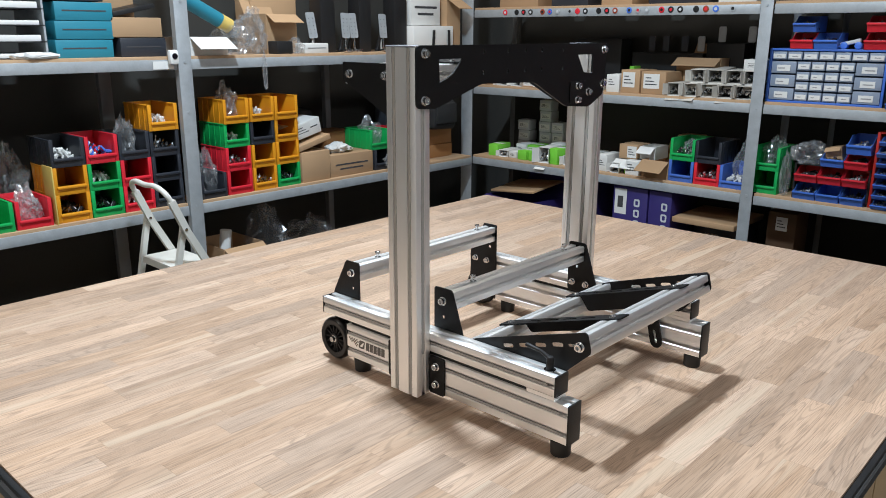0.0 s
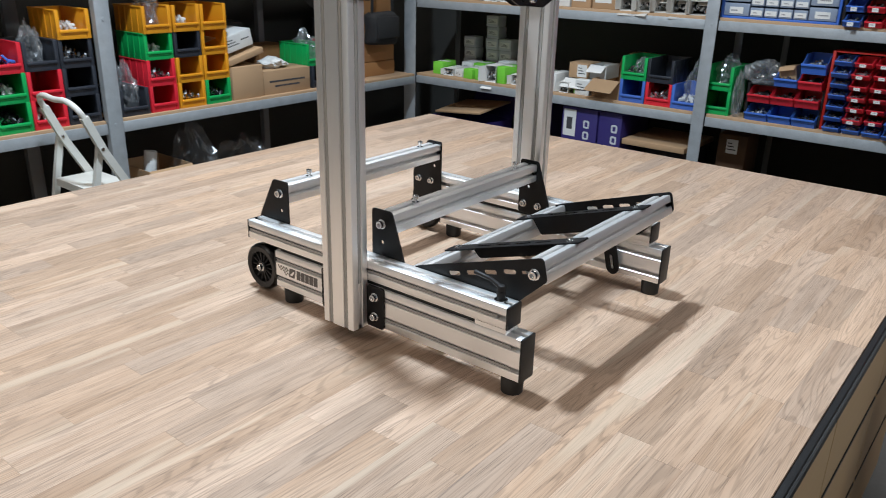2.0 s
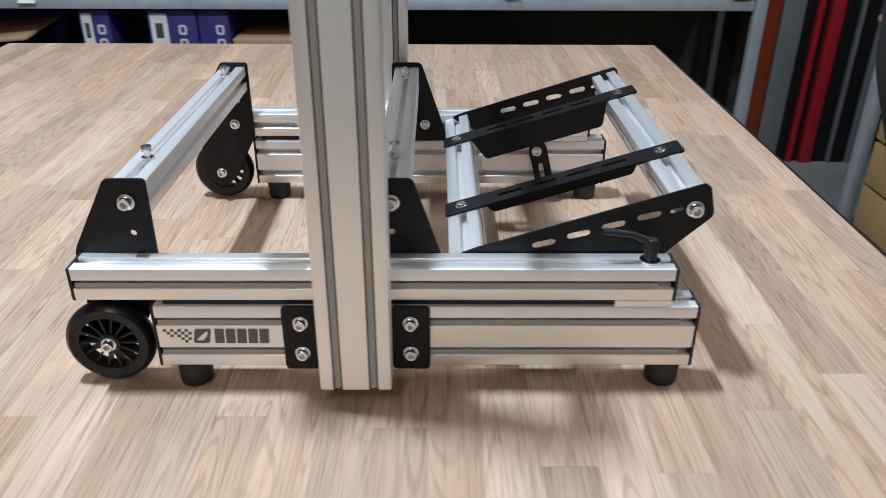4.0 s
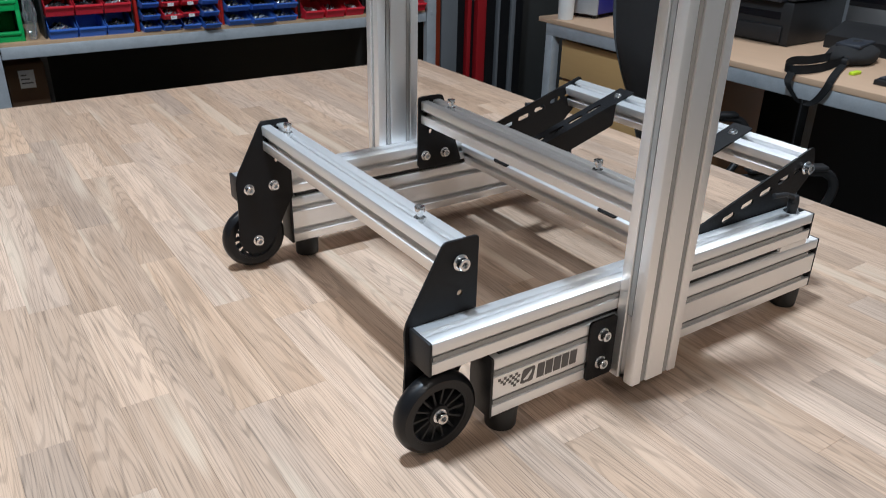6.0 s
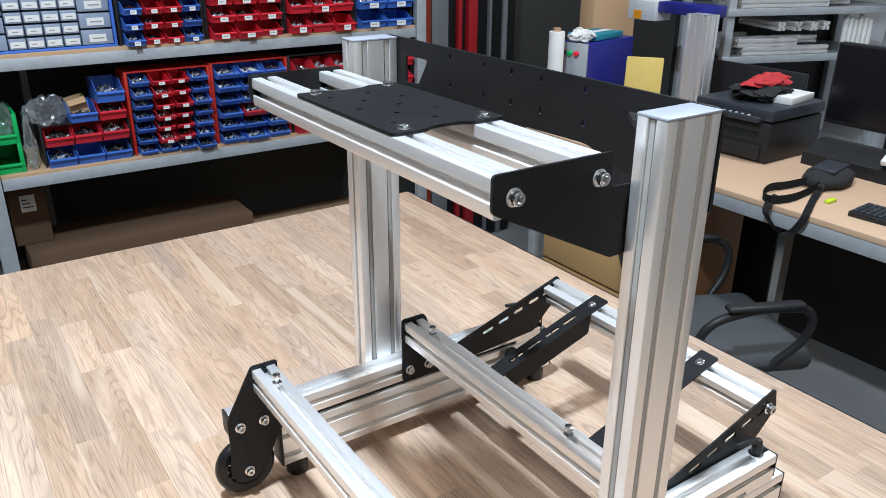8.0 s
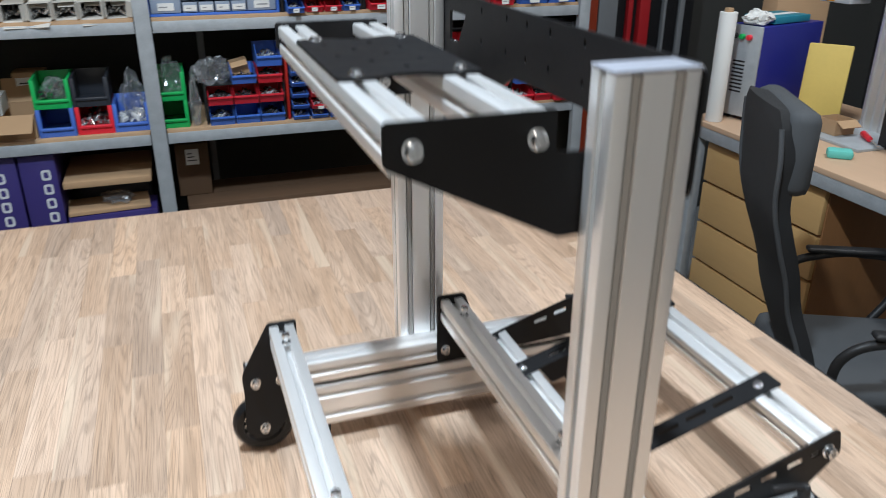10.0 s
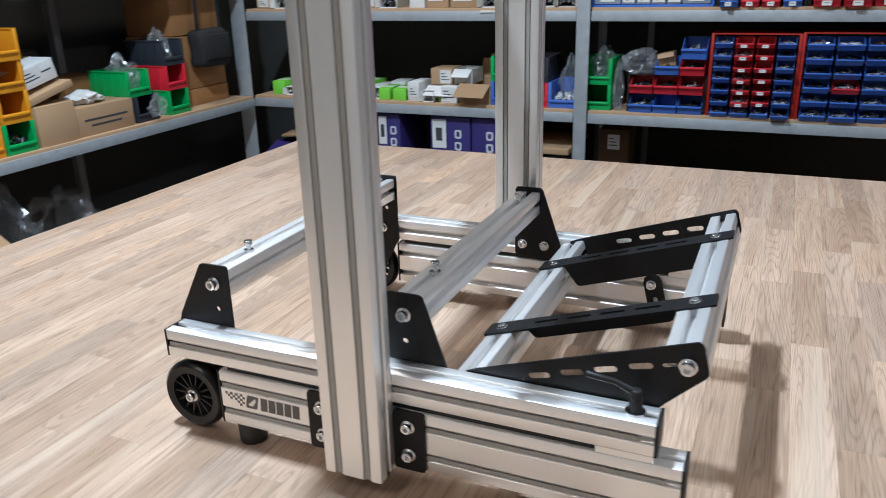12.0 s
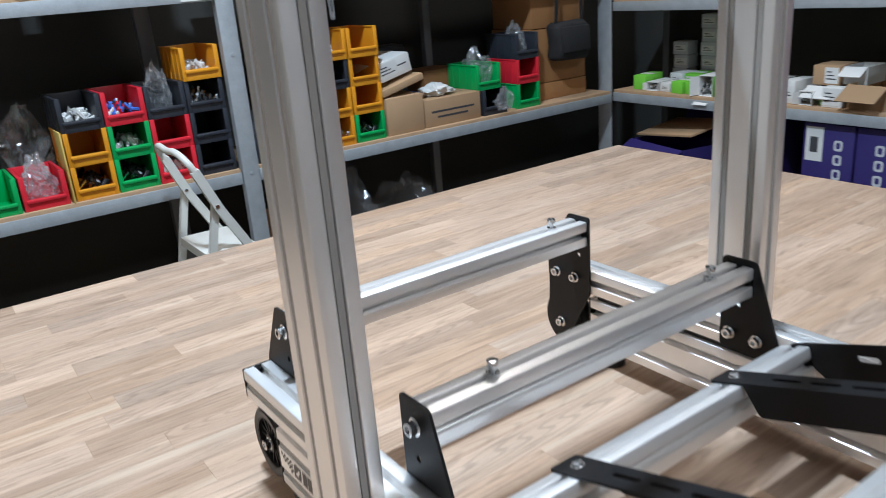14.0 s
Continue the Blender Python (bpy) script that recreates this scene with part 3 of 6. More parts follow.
    # pedal frame side plate
    a, b = sorted((inner + (0.002 if near else -0.002), inner + (0.005 if near else -0.005)))
    ang = math.atan2(0.045, 0.19)
    holes = [slot(0.442 + 0.0385 * k * 1.0 - 0.0, 0.170 + 0.0115 * k, 0.027, 0.0085, ang) for k in range(4)]
    holes.append(slot(0.588, 0.2115, 0.016, 0.006, ang))
    outline = rounded([(0.345, 0.156), (0.364, 0.164), (0.616, 0.244), (0.6215, 0.240), (0.630, 0.206), (0.587, 0.165), (0.560, 0.135), (0.40, 0.125)], 0.006)
    part("pedal_side_plate", prism(bmesh.new(), outline, a, b, "y", holes), BLACK_STEEL, stand, "black slotted steel pedal plate")
    bolt(0.607, a if near else b, 0.214, "-y" if near else "+y", 1.15)
    # height stay on the inner face
    so = 0.009 if near else -0.009
    c, d = sorted((inner + so, inner + so * 1.45))
    outline = slot(0.503, 0.075, 0.088, 0.031, radians(-76))
    part("height_stay", prism(bmesh.new(), outline, c, d, "y", [slot(0.506, 0.060, 0.034, 0.0078, radians(-76))]), BLACK_STEEL, stand, "black slotted steel stay")
    bolt(0.494, d if near else c, 0.098, "+y" if near else "-y")
    # clamping lever on the upper beam
    lever = bmesh.new()
    cyl(lever, (0.558, y0 + 0.020, 0.1625), (0.558, y0 + 0.020, 0.178), 0.0072, 0.0080, 20, 0.001)
    cyl(lever, (0.558, y0 + 0.020, 0.178), (0.558, y0 + 0.020, 0.188), 0.0080, 0.0060, 20, 0.0015)
    cyl(lever, (0.556, y0 + 0.020, 0.184), (0.536, y0 + 0.0195, 0.193), 0.0044, 0.0034, 12)
    cyl(lever, (0.537, y0 + 0.0195, 0.193), (0.503, y0 + 0.019, 0.1975), 0.0034, 0.0041, 12, 0.001)
    part("clamping_lever", lever, BLACK_PLASTIC, stand, "black clamping lever", smooth=40)
    part("lever_washer", cyl(bmesh.new(), (0.558, y0 + 0.02, 0.1600), (0.558, y0 + 0.02, 0.1625), 0.0115, n=24), ZINC, stand)

# cross rails
RA, RB = 0.043, W - 0.043
ALONG_Y = Matrix(((0, -1, 0, 0), (1, 0, 0, 0), (0, 0, 1, 0), (0, 0, 0, 1)))
for x in (-0.020, 0.270):
    part("cross_rail", profile(0.04, 0.04, RB - RA), ALU, stand, "silver slotted aluminium cross rail", Matrix.Translation((x + 0.02, RA, 0.202)) @ ALONG_Y)
    for y in ((0.122, 0.492) if x < 0 else (0.136, 0.486)):
        bm = cyl(bmesh.new(), (0, 0, -0.006), (0, 0, 0.010), 0.0035, n=14)
        cyl(bm, (0, 0, 0.0085), (0, 0, 0.0155), 0.0062, n=18, bev=0.0006)
        cyl(bm, (0, 0, -0.003), (0, 0, 0.002), 0.0078, n=6)
        part("stud", bm, ZINC, stand, "zinc-plated stud with slot nut", pose(x, y, 0.242), smooth=30)
# tilted pedal frame rails
TILT = math.atan2(0.0765, 0.25)
for px, pz in ((0.353, 0.157), (0.5985, 0.2330)):
    m = Matrix.Translation((px, RA + 0.003, pz)) @ Matrix.Rotation(-TILT, 4, "Y") @ Matrix.Translation((0.02, 0, -0.040)) @ ALONG_Y
    part("pedal_rail", profile(0.04, 0.04, RB - RA - 0.006), ALU, stand, "silver slotted aluminium pedal rail", m)
for y, side, drop in ((0.170, 1, 0.025), (0.425, -1, 0.036)):      # each with its fold towards the middle
    m = Matrix.Translation((0.353, y, 0.157)) @ Matrix.Rotation(-TILT, 4, "Y")
    bm = prism(bmesh.new(), rounded([(-0.022, -0.018), (0.283, -0.018), (0.283, 0.018), (-0.022, 0.018)], 0.003), 0.0003, 0.0033, "z",
               [slot(0.064 + 0.045 * k, 0.001, 0.034, 0.0068, 0) for k in range(4)])
    lo, hi = sorted((side * 0.015, side * 0.018))
    prism(bm, rounded([(0.036, -drop), (0.222, -drop), (0.236, 0.0003), (0.022, 0.0003)], [0.006, 0.006, 0.001, 0.001]), lo, hi, "y")
    part("pedal_bracket", bm, BLACK_STEEL, stand, "black folded steel pedal bracket", m)
    for u in (0.0, 0.257):
        part("bolt", BOLT, ZINC, stand, m=m @ Matrix.Translation((u, 0, 0.0033)) @ Matrix.Diagonal((0.9, 0.9, 0.4, 1)))

# upper deck
for x in (0.038, 0.146):
    part("deck_rail", profile(0.04, 0.04, W - 0.010), ALU, stand, "silver slotted aluminium deck rail", Matrix.Translation((x + 0.02, 0.005, 0.660)) @ ALONG_Y)
for near in (True, False):
    a, b = (0.0012, 0.0045) if near else (W - 0.0045, W - 0.0012)
    outline = rounded([(0.014, 0.705), (0.164, 0.705), (0.164, 0.668), (0.240, 0.664), (0.240, 0.592), (0.172, 0.589), (0.014, 0.668)], 0.005)
    bm = prism(bmesh.new(), outline, a, b, "y")
    part("deck_side_plate", bm, BLACK_STEEL, stand, "black folded steel deck plate")
    bolt(0.173, b if near else a, 0.612, "+y" if near else "-y", 1.1)
    for x in (0.038, 0.146):
        bolt(x, a if near else b, 0.681, "-y" if near else "+y", 1.08)
outline = rounded([(0.018, 0.181), (0.060, 0.181), (0.075, 0.190), (0.110, 0.190), (0.125, 0.181), (0.170, 0.181), (0.170, 0.431), (0.125, 0.431), (0.110, 0.420), (0.075, 0.420), (0.060, 0.431), (0.018, 0.431)], 0.008)
holes = [slot(0.045 + 0.028 * i, 0.225 + 0.04 * j, 0.008, 0.0068, 0) for i in range(4) for j in range(5) if (i + j) % 2 == 0]
part("base_plate", prism(bmesh.new(), outline, 0.7003, 0.7040, "z", holes), BLACK_STEEL, stand, "black perforated steel base plate")
for x in (0.040, 0.150):
    for y in (0.196, 0.418):
        part("bolt", BOLT, ZINC, stand, m=pose(x, y, 0.704) @ Matrix.Diagonal((1, 1, 0.5, 1)))
# front cross plate
half = [(-0.041, 0.742), (-0.041, 0.626), (0.010, 0.622), (0.148, 0.664)]
other = [(W - y, z) for y, z in half][::-1]
mid = [(0.330, 0.660), (0.456, 0.600), (0.556, 0.592), (0.620, 0.620), (0.629, 0.742)]
holes = [rounded([(0.021, 0.716), (0.090, 0.716), (0.062, 0.688), (0.023, 0.671)], 0.004), rounded([(0.500, 0.716), (0.566, 0.716), (0.566, 0.672), (0.528, 0.675)], 0.004)]
holes += [slot(y, z, 0.0095, 0.0055, radians(90)) for y in (0.155, 0.235, 0.296, 0.356, 0.440) for z in (0.688, 0.729)]
part("front_plate", prism(bmesh.new(), rounded(half + mid, 0.012), 0.2704, 0.2744, "x", holes), BLACK_STEEL, stand, "black steel front cross plate")
part("front_gusset", prism(bmesh.new(), rounded([(0.470, 0.655), (0.545, 0.655), (0.575, 0.620), (0.550, 0.594), (0.470, 0.605)], 0.006), 0.2744, 0.2774, "x"), BLACK_STEEL, stand)
for y, z in ((-0.020, 0.727), (-0.020, 0.640), (W + 0.020, 0.727), (W + 0.022, 0.645)):
    bolt(0.2744, y, z, "+x", 1.1)
for y, z in ((0.500, 0.645), (0.545, 0.629), (0.500, 0.612)):
    bolt(0.2774, y, z, "+x", 1.1)
# printed mark: plain shapes
bm = bmesh.new()
for k in range(5):
    xa = 0.0672 + k * 0.0127
    prism(bm, [(xa, 0.0635), (xa + 0.0108, 0.0635), (xa + 0.0118, 0.0830), (xa + 0.0010, 0.0830)], -0.0004, 0.0001, "y")
for i in range(8):
    for j in range(5):
        if (i + j) % 2 == 0 and j <= 1 + i // 2:
            xa, za = 0.0095 + i * 0.0041 - j * 0.0004, 0.0790 - j * 0.0037
            prism(bm, [(xa, za), (xa + 0.0038, za), (xa + 0.0043, za + 0.0034), (xa + 0.0005, za + 0.0034)], -0.0004, 0.0001, "y")
prism(bm, rounded([(0.0425, 0.0635), (0.0610, 0.0635), (0.0645, 0.0830), (0.0460, 0.0830)], 0.003), -0.0004, 0.0001, "y",
      [[(0.0468, 0.0672), (0.0540, 0.0672), (0.0595, 0.0748), (0.0602, 0.0793), (0.0585, 0.0793), (0.0470, 0.0690)]])
part("printed_mark", bm, PRINT, stand, "grey printed maker's mark as plain shapes")

# ---- bins, cartons and bags ----
def BACK(x, z, dy=0.035):
    return pose(x, YB + dy, z)


def LEFT(y, z, dy=0.02):
    return SIDE @ pose(y, dy, z)


def bin_mesh(material):
    """A stacking bin 146 x 235 x 121 mm, open in front above a low lip."""
    w, d, h = 0.146, 0.235, 0.121
    bm = bmesh.new()
    box(bm, 0.003, w - 0.003, 0.004, d - 0.003, 0, 0.004)
    for s in (0, 1):
        xa, xb = (0.002, 0.007) if s == 0 else (w - 0.007, w - 0.002)
        box(bm, xa, xb, 0.008, d, 0.0005, h - 0.004, 0.001)
        pa, pb = (0, 0.017) if s == 0 else (w - 0.017, w)
        box(bm, pa, pb, -0.001, 0.010, 0.0, h, 0.002)
        ra, rb = (-0.001, 0.010) if s == 0 else (w - 0.010, w + 0.001)
        box(bm, ra, rb, 0.008, d + 0.001, h - 0.007, h, 0.0015)
        for k in range(4):
            box(bm, (0.0 if s == 0 else w - 0.003), (0.003 if s == 0 else w), 0.04 + k * 0.05, 0.05 + k * 0.05, 0.004, h - 0.008)
    box(bm, 0.004, w - 0.004, d - 0.006, d, 0.0005, h - 0.001, 0.001)
    box(bm, 0.012, w - 0.012, 0.001, 0.008, 0.0, 0.034, 0.001)
    box(bm, 0.010, w - 0.010, -0.008, 0.010, 0.027, 0.040, 0.004)
    return mesh_of(bm, "storage_bin", material, 30)


BIN = {k: bin_mesh(m) for k, m in (("yellow", YEL), ("green", GRN), ("red", RED), ("anthracite", DGREY), ("blue", LBLU))}


def big_bin(m, colour, note="stacked on a shelf"):
    return solo("storage_bin", BIN[colour], None, f"{colour} plastic stacking bin {note}", "storage bin", m, "stacking bins")


def small_bin_mesh(w, d, h, material):
    """A small open-fronted bin with a sloping lip."""
    bm = bmesh.new()
    t = 0.0022
    side = [(-0.012, 0), (d, 0), (d, h), (0.30 * d, h), (0.05 * d, 0.66 * h), (-0.028, 0.52 * h)]
    for a, b in ((0, t), (w - t, w)):
        prism(bm, side, a, b, "x")
    box(bm, t, w - t, d - t, d, 0, h)
    box(bm, t, w - t, -0.010, d - t, 0, t)
    prism(bm, [(-0.012, 0), (-0.012 + t, 0), (-0.028 + t, 0.56 * h), (-0.028, 0.56 * h)], t, w - t, "x")
    box(bm, -0.001, w + 0.001, -0.033, -0.026, 0.44 * h, 0.56 * h, 0.001)
    for xa, xb in ((-0.002, t), (w - t, w + 0.002)):
        box(bm, xa, xb, 0.30 * d, d, h - 0.004, h, 0.0008)
    return mesh_of(bm, "parts_bin", material, 30)


SMALL = {}


def small_bin(x, z, w, d, h, colour, dy, tag=False, full=None, group="small parts bins"):
    key = (round(w, 3), round(d, 3), round(h, 3), colour)
    if key not in SMALL:
        SMALL[key] = small_bin_mesh(w, d, h, {"red": RED, "blue": BLU}[colour])
    ob = thing("parts_bin", f"small {colour} plastic open-fronted parts bin" + (" with a white label" if tag else " in a rack"), "parts bin", BACK(x, z, dy), group)
    part("body", SMALL[key], None, ob)
    if tag:
        part("card_label", B(w * 0.30, w * 0.66, -0.0345, -0.0335, h * 0.10, h * 0.44), PAPER, ob, "white paper label")
        part("ink_bar", B(w * 0.36, w * 0.58, -0.0352, -0.0347, h * 0.27, h * 0.33), LABEL_GREY, ob)
    if full is not None:
        part("hardware", HEAP[full], None, ob, "loose steel hardware", pose(w / 2, d * 0.36, 0.006) @ Matrix.Diagonal((w / 0.13, d / 0.2, h / 0.075, 1)))
    return ob


def heap_mesh(seed, mats, n=70):
    """A heap of small hardware, 130 x 200 mm."""
    r = random.Random(seed)
    bm = bmesh.new()
    for i in range(n):
        x, y = r.uniform(-0.058, 0.058), r.uniform(-0.08, 0.09)
        z = 0.006 + 0.03 * (1 - (x / 0.065) ** 2) * r.uniform(0.5, 1.0)
        d = Vector((r.uniform(-1, 1), r.uniform(-1, 1), r.uniform(-0.5, 0.5))).normalized() * r.uniform(0.006, 0.017)
        c = Vector((x, y, z))
        before = len(bm.faces)
        cyl(bm, c - d, c + d, r.uniform(0.003, 0.0075), n=6)
        bm.faces.ensure_lookup_table()
        k = r.randrange(len(mats))
        for f in bm.faces[before:]:
            f.material_index = k
    return mesh_of(bm, "hardware", mats, 0)


HEAP = [heap_mesh(1, [ZINC, GALV]), heap_mesh(2, [ZINC, BLACK_PLASTIC]), heap_mesh(3, [BLACK_PLASTIC, GALV, ZINC]), heap_mesh(4, [WHITE, FILM], 40), heap_mesh(5, [BLU, RED, BLACK_PLASTIC, WHITE], 60)]


def heap(m, k, label):
    solo("loose_parts", HEAP[k], None, label, "parts", m @ pose(0.073, 0.11, 0.005) @ Matrix.Diagonal((1.05, 1.05, 1.7, 1)), "heaps in the bins", kind="stuff")


def bag(m, sx, sy, sz, seed, label="crumpled clear plastic bag on a shelf", material=None, amount=0.25):
    """A crumpled bag that stands on z = 0."""
    bm = bmesh.new()
    bmesh.ops.create_icosphere(bm, subdivisions=4, radius=1.0)
    sharp = 0.55 if material in (None, FILM, THIN_FILM, WRAP) else 0.2
    for v in bm.verts:
        c = v.co.copy()
        v.co *= 1 - sharp * abs(noise.noise(c * 3.1 + Vector((seed, seed, 0)))) - 0.35 * sharp * abs(noise.noise(c * 8.0 + Vector((0, 0, seed))))
        v.co += noise.noise_vector(c * 1.6 + Vector((seed, 0, 0))) * amount * 1.5 + noise.noise_vector(c * 4.5 + Vector((0, seed, 0))) * amount * 0.6
        v.co.z = max(v.co.z, -0.75)
        if c.z > 0.2:
            v.co.x *= 1 - 0.45 * (c.z - 0.2)
            v.co.y *= 1 - 0.45 * (c.z - 0.2)
    for v in bm.verts:
        v.co = Vector((v.co.x * sx / 2, v.co.y * sy / 2, (v.co.z + 0.75) * sz / 1.75))
    return solo("plastic_bag", bm, material or FILM, label, "bag", m, "plastic bags", smooth=24 if sharp > 0.3 else 60)


def seed_of(v):
    return int(v * 1000) % 3


def carton(m, w, d, h, material=None, label="brown cardboard box", flaps=0, patch=None, bars=0, name="carton", inside=None):
    """A folded carton. flaps: open lid flaps. patch: a label (x0, x1, z0, z1) on its front. bars: rows of print."""
    material = material or CARD
    ob = thing(name, label, "box", m, "cartons on the shelves")
    bm = bmesh.new()
    t = 0.003
    if flaps:
        box(bm, 0, w, 0, d, 0, h)
        bm.normal_update()
        bmesh.ops.delete(bm, geom=[f for f in bm.faces if (f.normal.z > 0.9 if flaps > 0 else f.normal.y < -0.9)], context="FACES")
        bmesh.ops.solidify(bm, geom=bm.faces[:], thickness=t)
    else:
        box(bm, 0, w, 0, d, 0, h, min(0.003, h * 0.1))
    part("box_body", bm, material, ob)
    if flaps < 0:
        part("end_flap", B(0.003, w - 0.003, 0, h * 0.7, 0, 0.002), material, ob, "open end flap", pose(0, 0, 0.002) @ Matrix.Rotation(radians(-150), 4, "X"))
        for x, a in ((0.0, 1), (w - 0.002, -1)):
            part("side_flap", B(0, 0.002, -h * 0.5, 0, 0.004, h - 0.004), material, ob, "", Matrix.Translation((x, 0, 0)) @ Matrix.Rotation(radians(-25 * a), 4, "Z"))
        part("hardware", HEAP[seed_of(w + h)], None, ob, "loose metal parts", pose(w / 2, d * 0.42, 0.004) @ Matrix.Diagonal((w / 0.14, d / 0.21, h / 0.06, 1)))
    elif flaps:
        for k, (a, b) in enumerate((((0, 0, 0), 1), ((0, d, 0), -1))[:flaps]):
            fl = B(0.002, w - 0.002, 0, d * 0.42, 0, t)
            ang = -150 + 25 * k if b == 1 else 60
            part("lid_flap", fl, material, ob, "open carton flap", Matrix.Translation((0, a[1], h)) @ Matrix.Rotation(radians(ang if b == 1 else ang), 4, "X"))
    else:
        part("tape_strip", B(0.0, w, d / 2 - 0.02, d / 2 + 0.02, h, h + 0.0006), inside or material, ob)
    if patch:
        x0, x1, z0, z1 = patch
        part("paper_label", B(x0 * w, x1 * w, -0.0012, -0.0002, z0 * h, z1 * h), PAPER, ob, "white printed label")
        for k in range(3):
            zz = z0 + (z1 - z0) * (0.25 + 0.22 * k)
            part("ink_bar", B((x0 + 0.12 * (x1 - x0)) * w, (x0 + (0.85 - 0.18 * k) * (x1 - x0)) * w, -0.0018, -0.0013, zz * h, (zz + 0.07 * (z1 - z0)) * h), LABEL_INK, ob)
    for k in range(bars):
        zz = (0.5 - 0.2 * k) * h
        part("printed_bar", B(w * (0.12 + 0.1 * k), w * (0.88 - 0.12 * k), -0.0009, -0.0002, zz, zz + 0.07 * h), LABEL_INK, ob)
    return ob


# side shelves, main level
Z1 = 0.865
H = 0.119
columns = [(-0.155, ["green"]), (-0.002, ["red"]), (0.165, ["yellow", "yellow", "anthracite"]), (0.314, ["green", "green", "red"]), (0.463, ["red", "red", "anthracite"]),
           (0.612, ["anthracite", "anthracite", "anthracite", "yellow"]), (0.850, ["anthracite"]), (1.003, ["red", "red", "green", "yellow"]), (1.157, ["yellow", "yellow", "anthracite", "yellow"]),
           (1.309, ["green", "yellow", "yellow", "yellow"])]
for y, stack in columns:
    for k, colour in enumerate(stack):
        big_bin(LEFT(y, Z1 + k * H, 0.02 + 0.003 * ((k * 7) % 3)), colour, "in a stack on the shelf" if len(stack) > 1 else "standing alone on the shelf")
for y, k, kind, label in ((0.165, 0, 2, "dark metal parts lying in a bin"), (0.165, 2, 3, "small white parts in a bin"), (0.314, 0, 2, "dark screws in a bin"), (0.314, 1, 3, "white parts in clear bags"), (0.314, 2, 4, "coloured small plastic parts"),
                          (0.463, 0, 3, "white plastic parts in a bin"), (0.612, 2, 0, "shiny metal parts in a bin"), (0.612, 3, 3, "paper scraps in a bin"), (1.003, 1, 0, "shiny steel rods in a bin"), (1.003, 2, 3, "white parts in a bin"),
                          (1.157, 0, 0, "metal fittings in a bin"), (1.309, 0, 2, "dark screws in a bin"), (1.157, 3, 3, "paper scraps in a bin")):
    heap(LEFT(y, Z1 + k * H, 0.03), kind, label)
bag(LEFT(-0.02 + 0.09, Z1 + 0.006, 0.11), 0.13, 0.17, 0.17, 3.0, "white bubble wrap bulging from a red bin", WRAP)
bag(LEFT(0.09, Z1, 0.36), 0.22, 0.2, 0.34, 5.0, "large crumpled clear plastic bag")
bag(LEFT(0.545, Z1 + 2 * H + 0.006, 0.14), 0.10, 0.13, 0.19, 7.0, "clear plastic bag standing in a dark bin")
bag(LEFT(0.925, Z1 + 0.006, 0.11), 0.11, 0.17, 0.24, 8.0, "clear plastic bag standing in a bin")
bag(LEFT(1.076, Z1 + 3 * H + 0.006, 0.12), 0.12, 0.16, 0.19, 9.0, "clear plastic bag sticking out of a bin")
solo("envelope", B(0, 0.006, 0, 0.10, 0, 0.25, 0.002), ENVELOPE, "worn yellow padded envelope leaning beside a bin", "envelope", LEFT(0.152, Z1, 0.0))
carton(LEFT(-0.33, Z1, 0.06), 0.16, 0.3, 0.22, WHITE, "grey and white flat cartons")
carton(LEFT(1.468, Z1, 0.02), 0.195, 0.3, 0.165, CARD, "plain brown cardboard box")
carton(LEFT(1.462, Z1 + 0.168, 0.03) @ pose(0, 0, 0, 0, -14, 0), 0.23, 0.24, 0.03, CARD, "brown cardboard tray lying aslant")
carton(LEFT(1.468, Z1 + 0.225, 0.06) @ pose(0, 0, 0, 0, -12, 4), 0.19, 0.26, 0.085, WHITE, "white printed carton lying aslant", 0, (0.05, 0.6, 0.15, 0.9), 1)
carton(LEFT(1.672, Z1, 0.03), 0.325, 0.25, 0.125, CARD, "brown cardboard box with printed lines", 0, bars=2)
bag(LEFT(1.80, Z1 + 0.127, 0.12), 0.16, 0.12, 0.06, 4.0, "crumpled white paper on a box", PAPER)
big_bin(LEFT(1.70, Z1, 0.27) @ pose(0, 0, 0.0), "blue", "behind the cardboard boxes")
carton(LEFT(1.86, Z1, 0.29), 0.2, 0.18, 0.22, BROWN, "dark brown cardboard box")
solo("camera_case", box(bmesh.new(), 0, 0.17, 0, 0.12, 0, 0.36, 0.02), BLACK_PLASTIC, "black glossy plastic case", "case", LEFT(1.62, Z1, 0.32))
big_bin(LEFT(2.015, Z1, 0.03), "anthracite", "holding up a green bin")
big_bin(LEFT(2.00, Z1 + H, 0.05), "green", "on top of a dark bin")
bag(LEFT(2.08, Z1 + H + 0.006, 0.15), 0.14, 0.17, 0.19, 11.0, "clear plastic bag in a green bin")
bag(LEFT(2.12, Z1 + 0.02, -0.005) @ pose(0, 0, 0), 0.12, 0.05, 0.11, 14.0, "clear bag hanging out of a bin")
for k, colour in enumerate(("green", "red", "anthracite")):
    big_bin(LEFT(2.235, Z1 + k * H, 0.03), colour, "in a short stack")
bag(LEFT(2.30, Z1 + 2 * H + 0.006, 0.12), 0.1, 0.15, 0.17, 15.0, "clear plastic bag in a dark bin")
for y0, y1, z0, z1, dy in ((2.40, 2.79, 0.0, 0.085, 0.11), (2.40, 2.79, 0.088, 0.36, 0.115), (2.41, 2.78, 0.363, 0.62, 0.11)):
    carton(LEFT(y0, Z1 + z0, dy), y1 - y0, 0.3, z1 - z0, ORANGE_CARD, "large flat brown carton in a stack", inside=CARD)
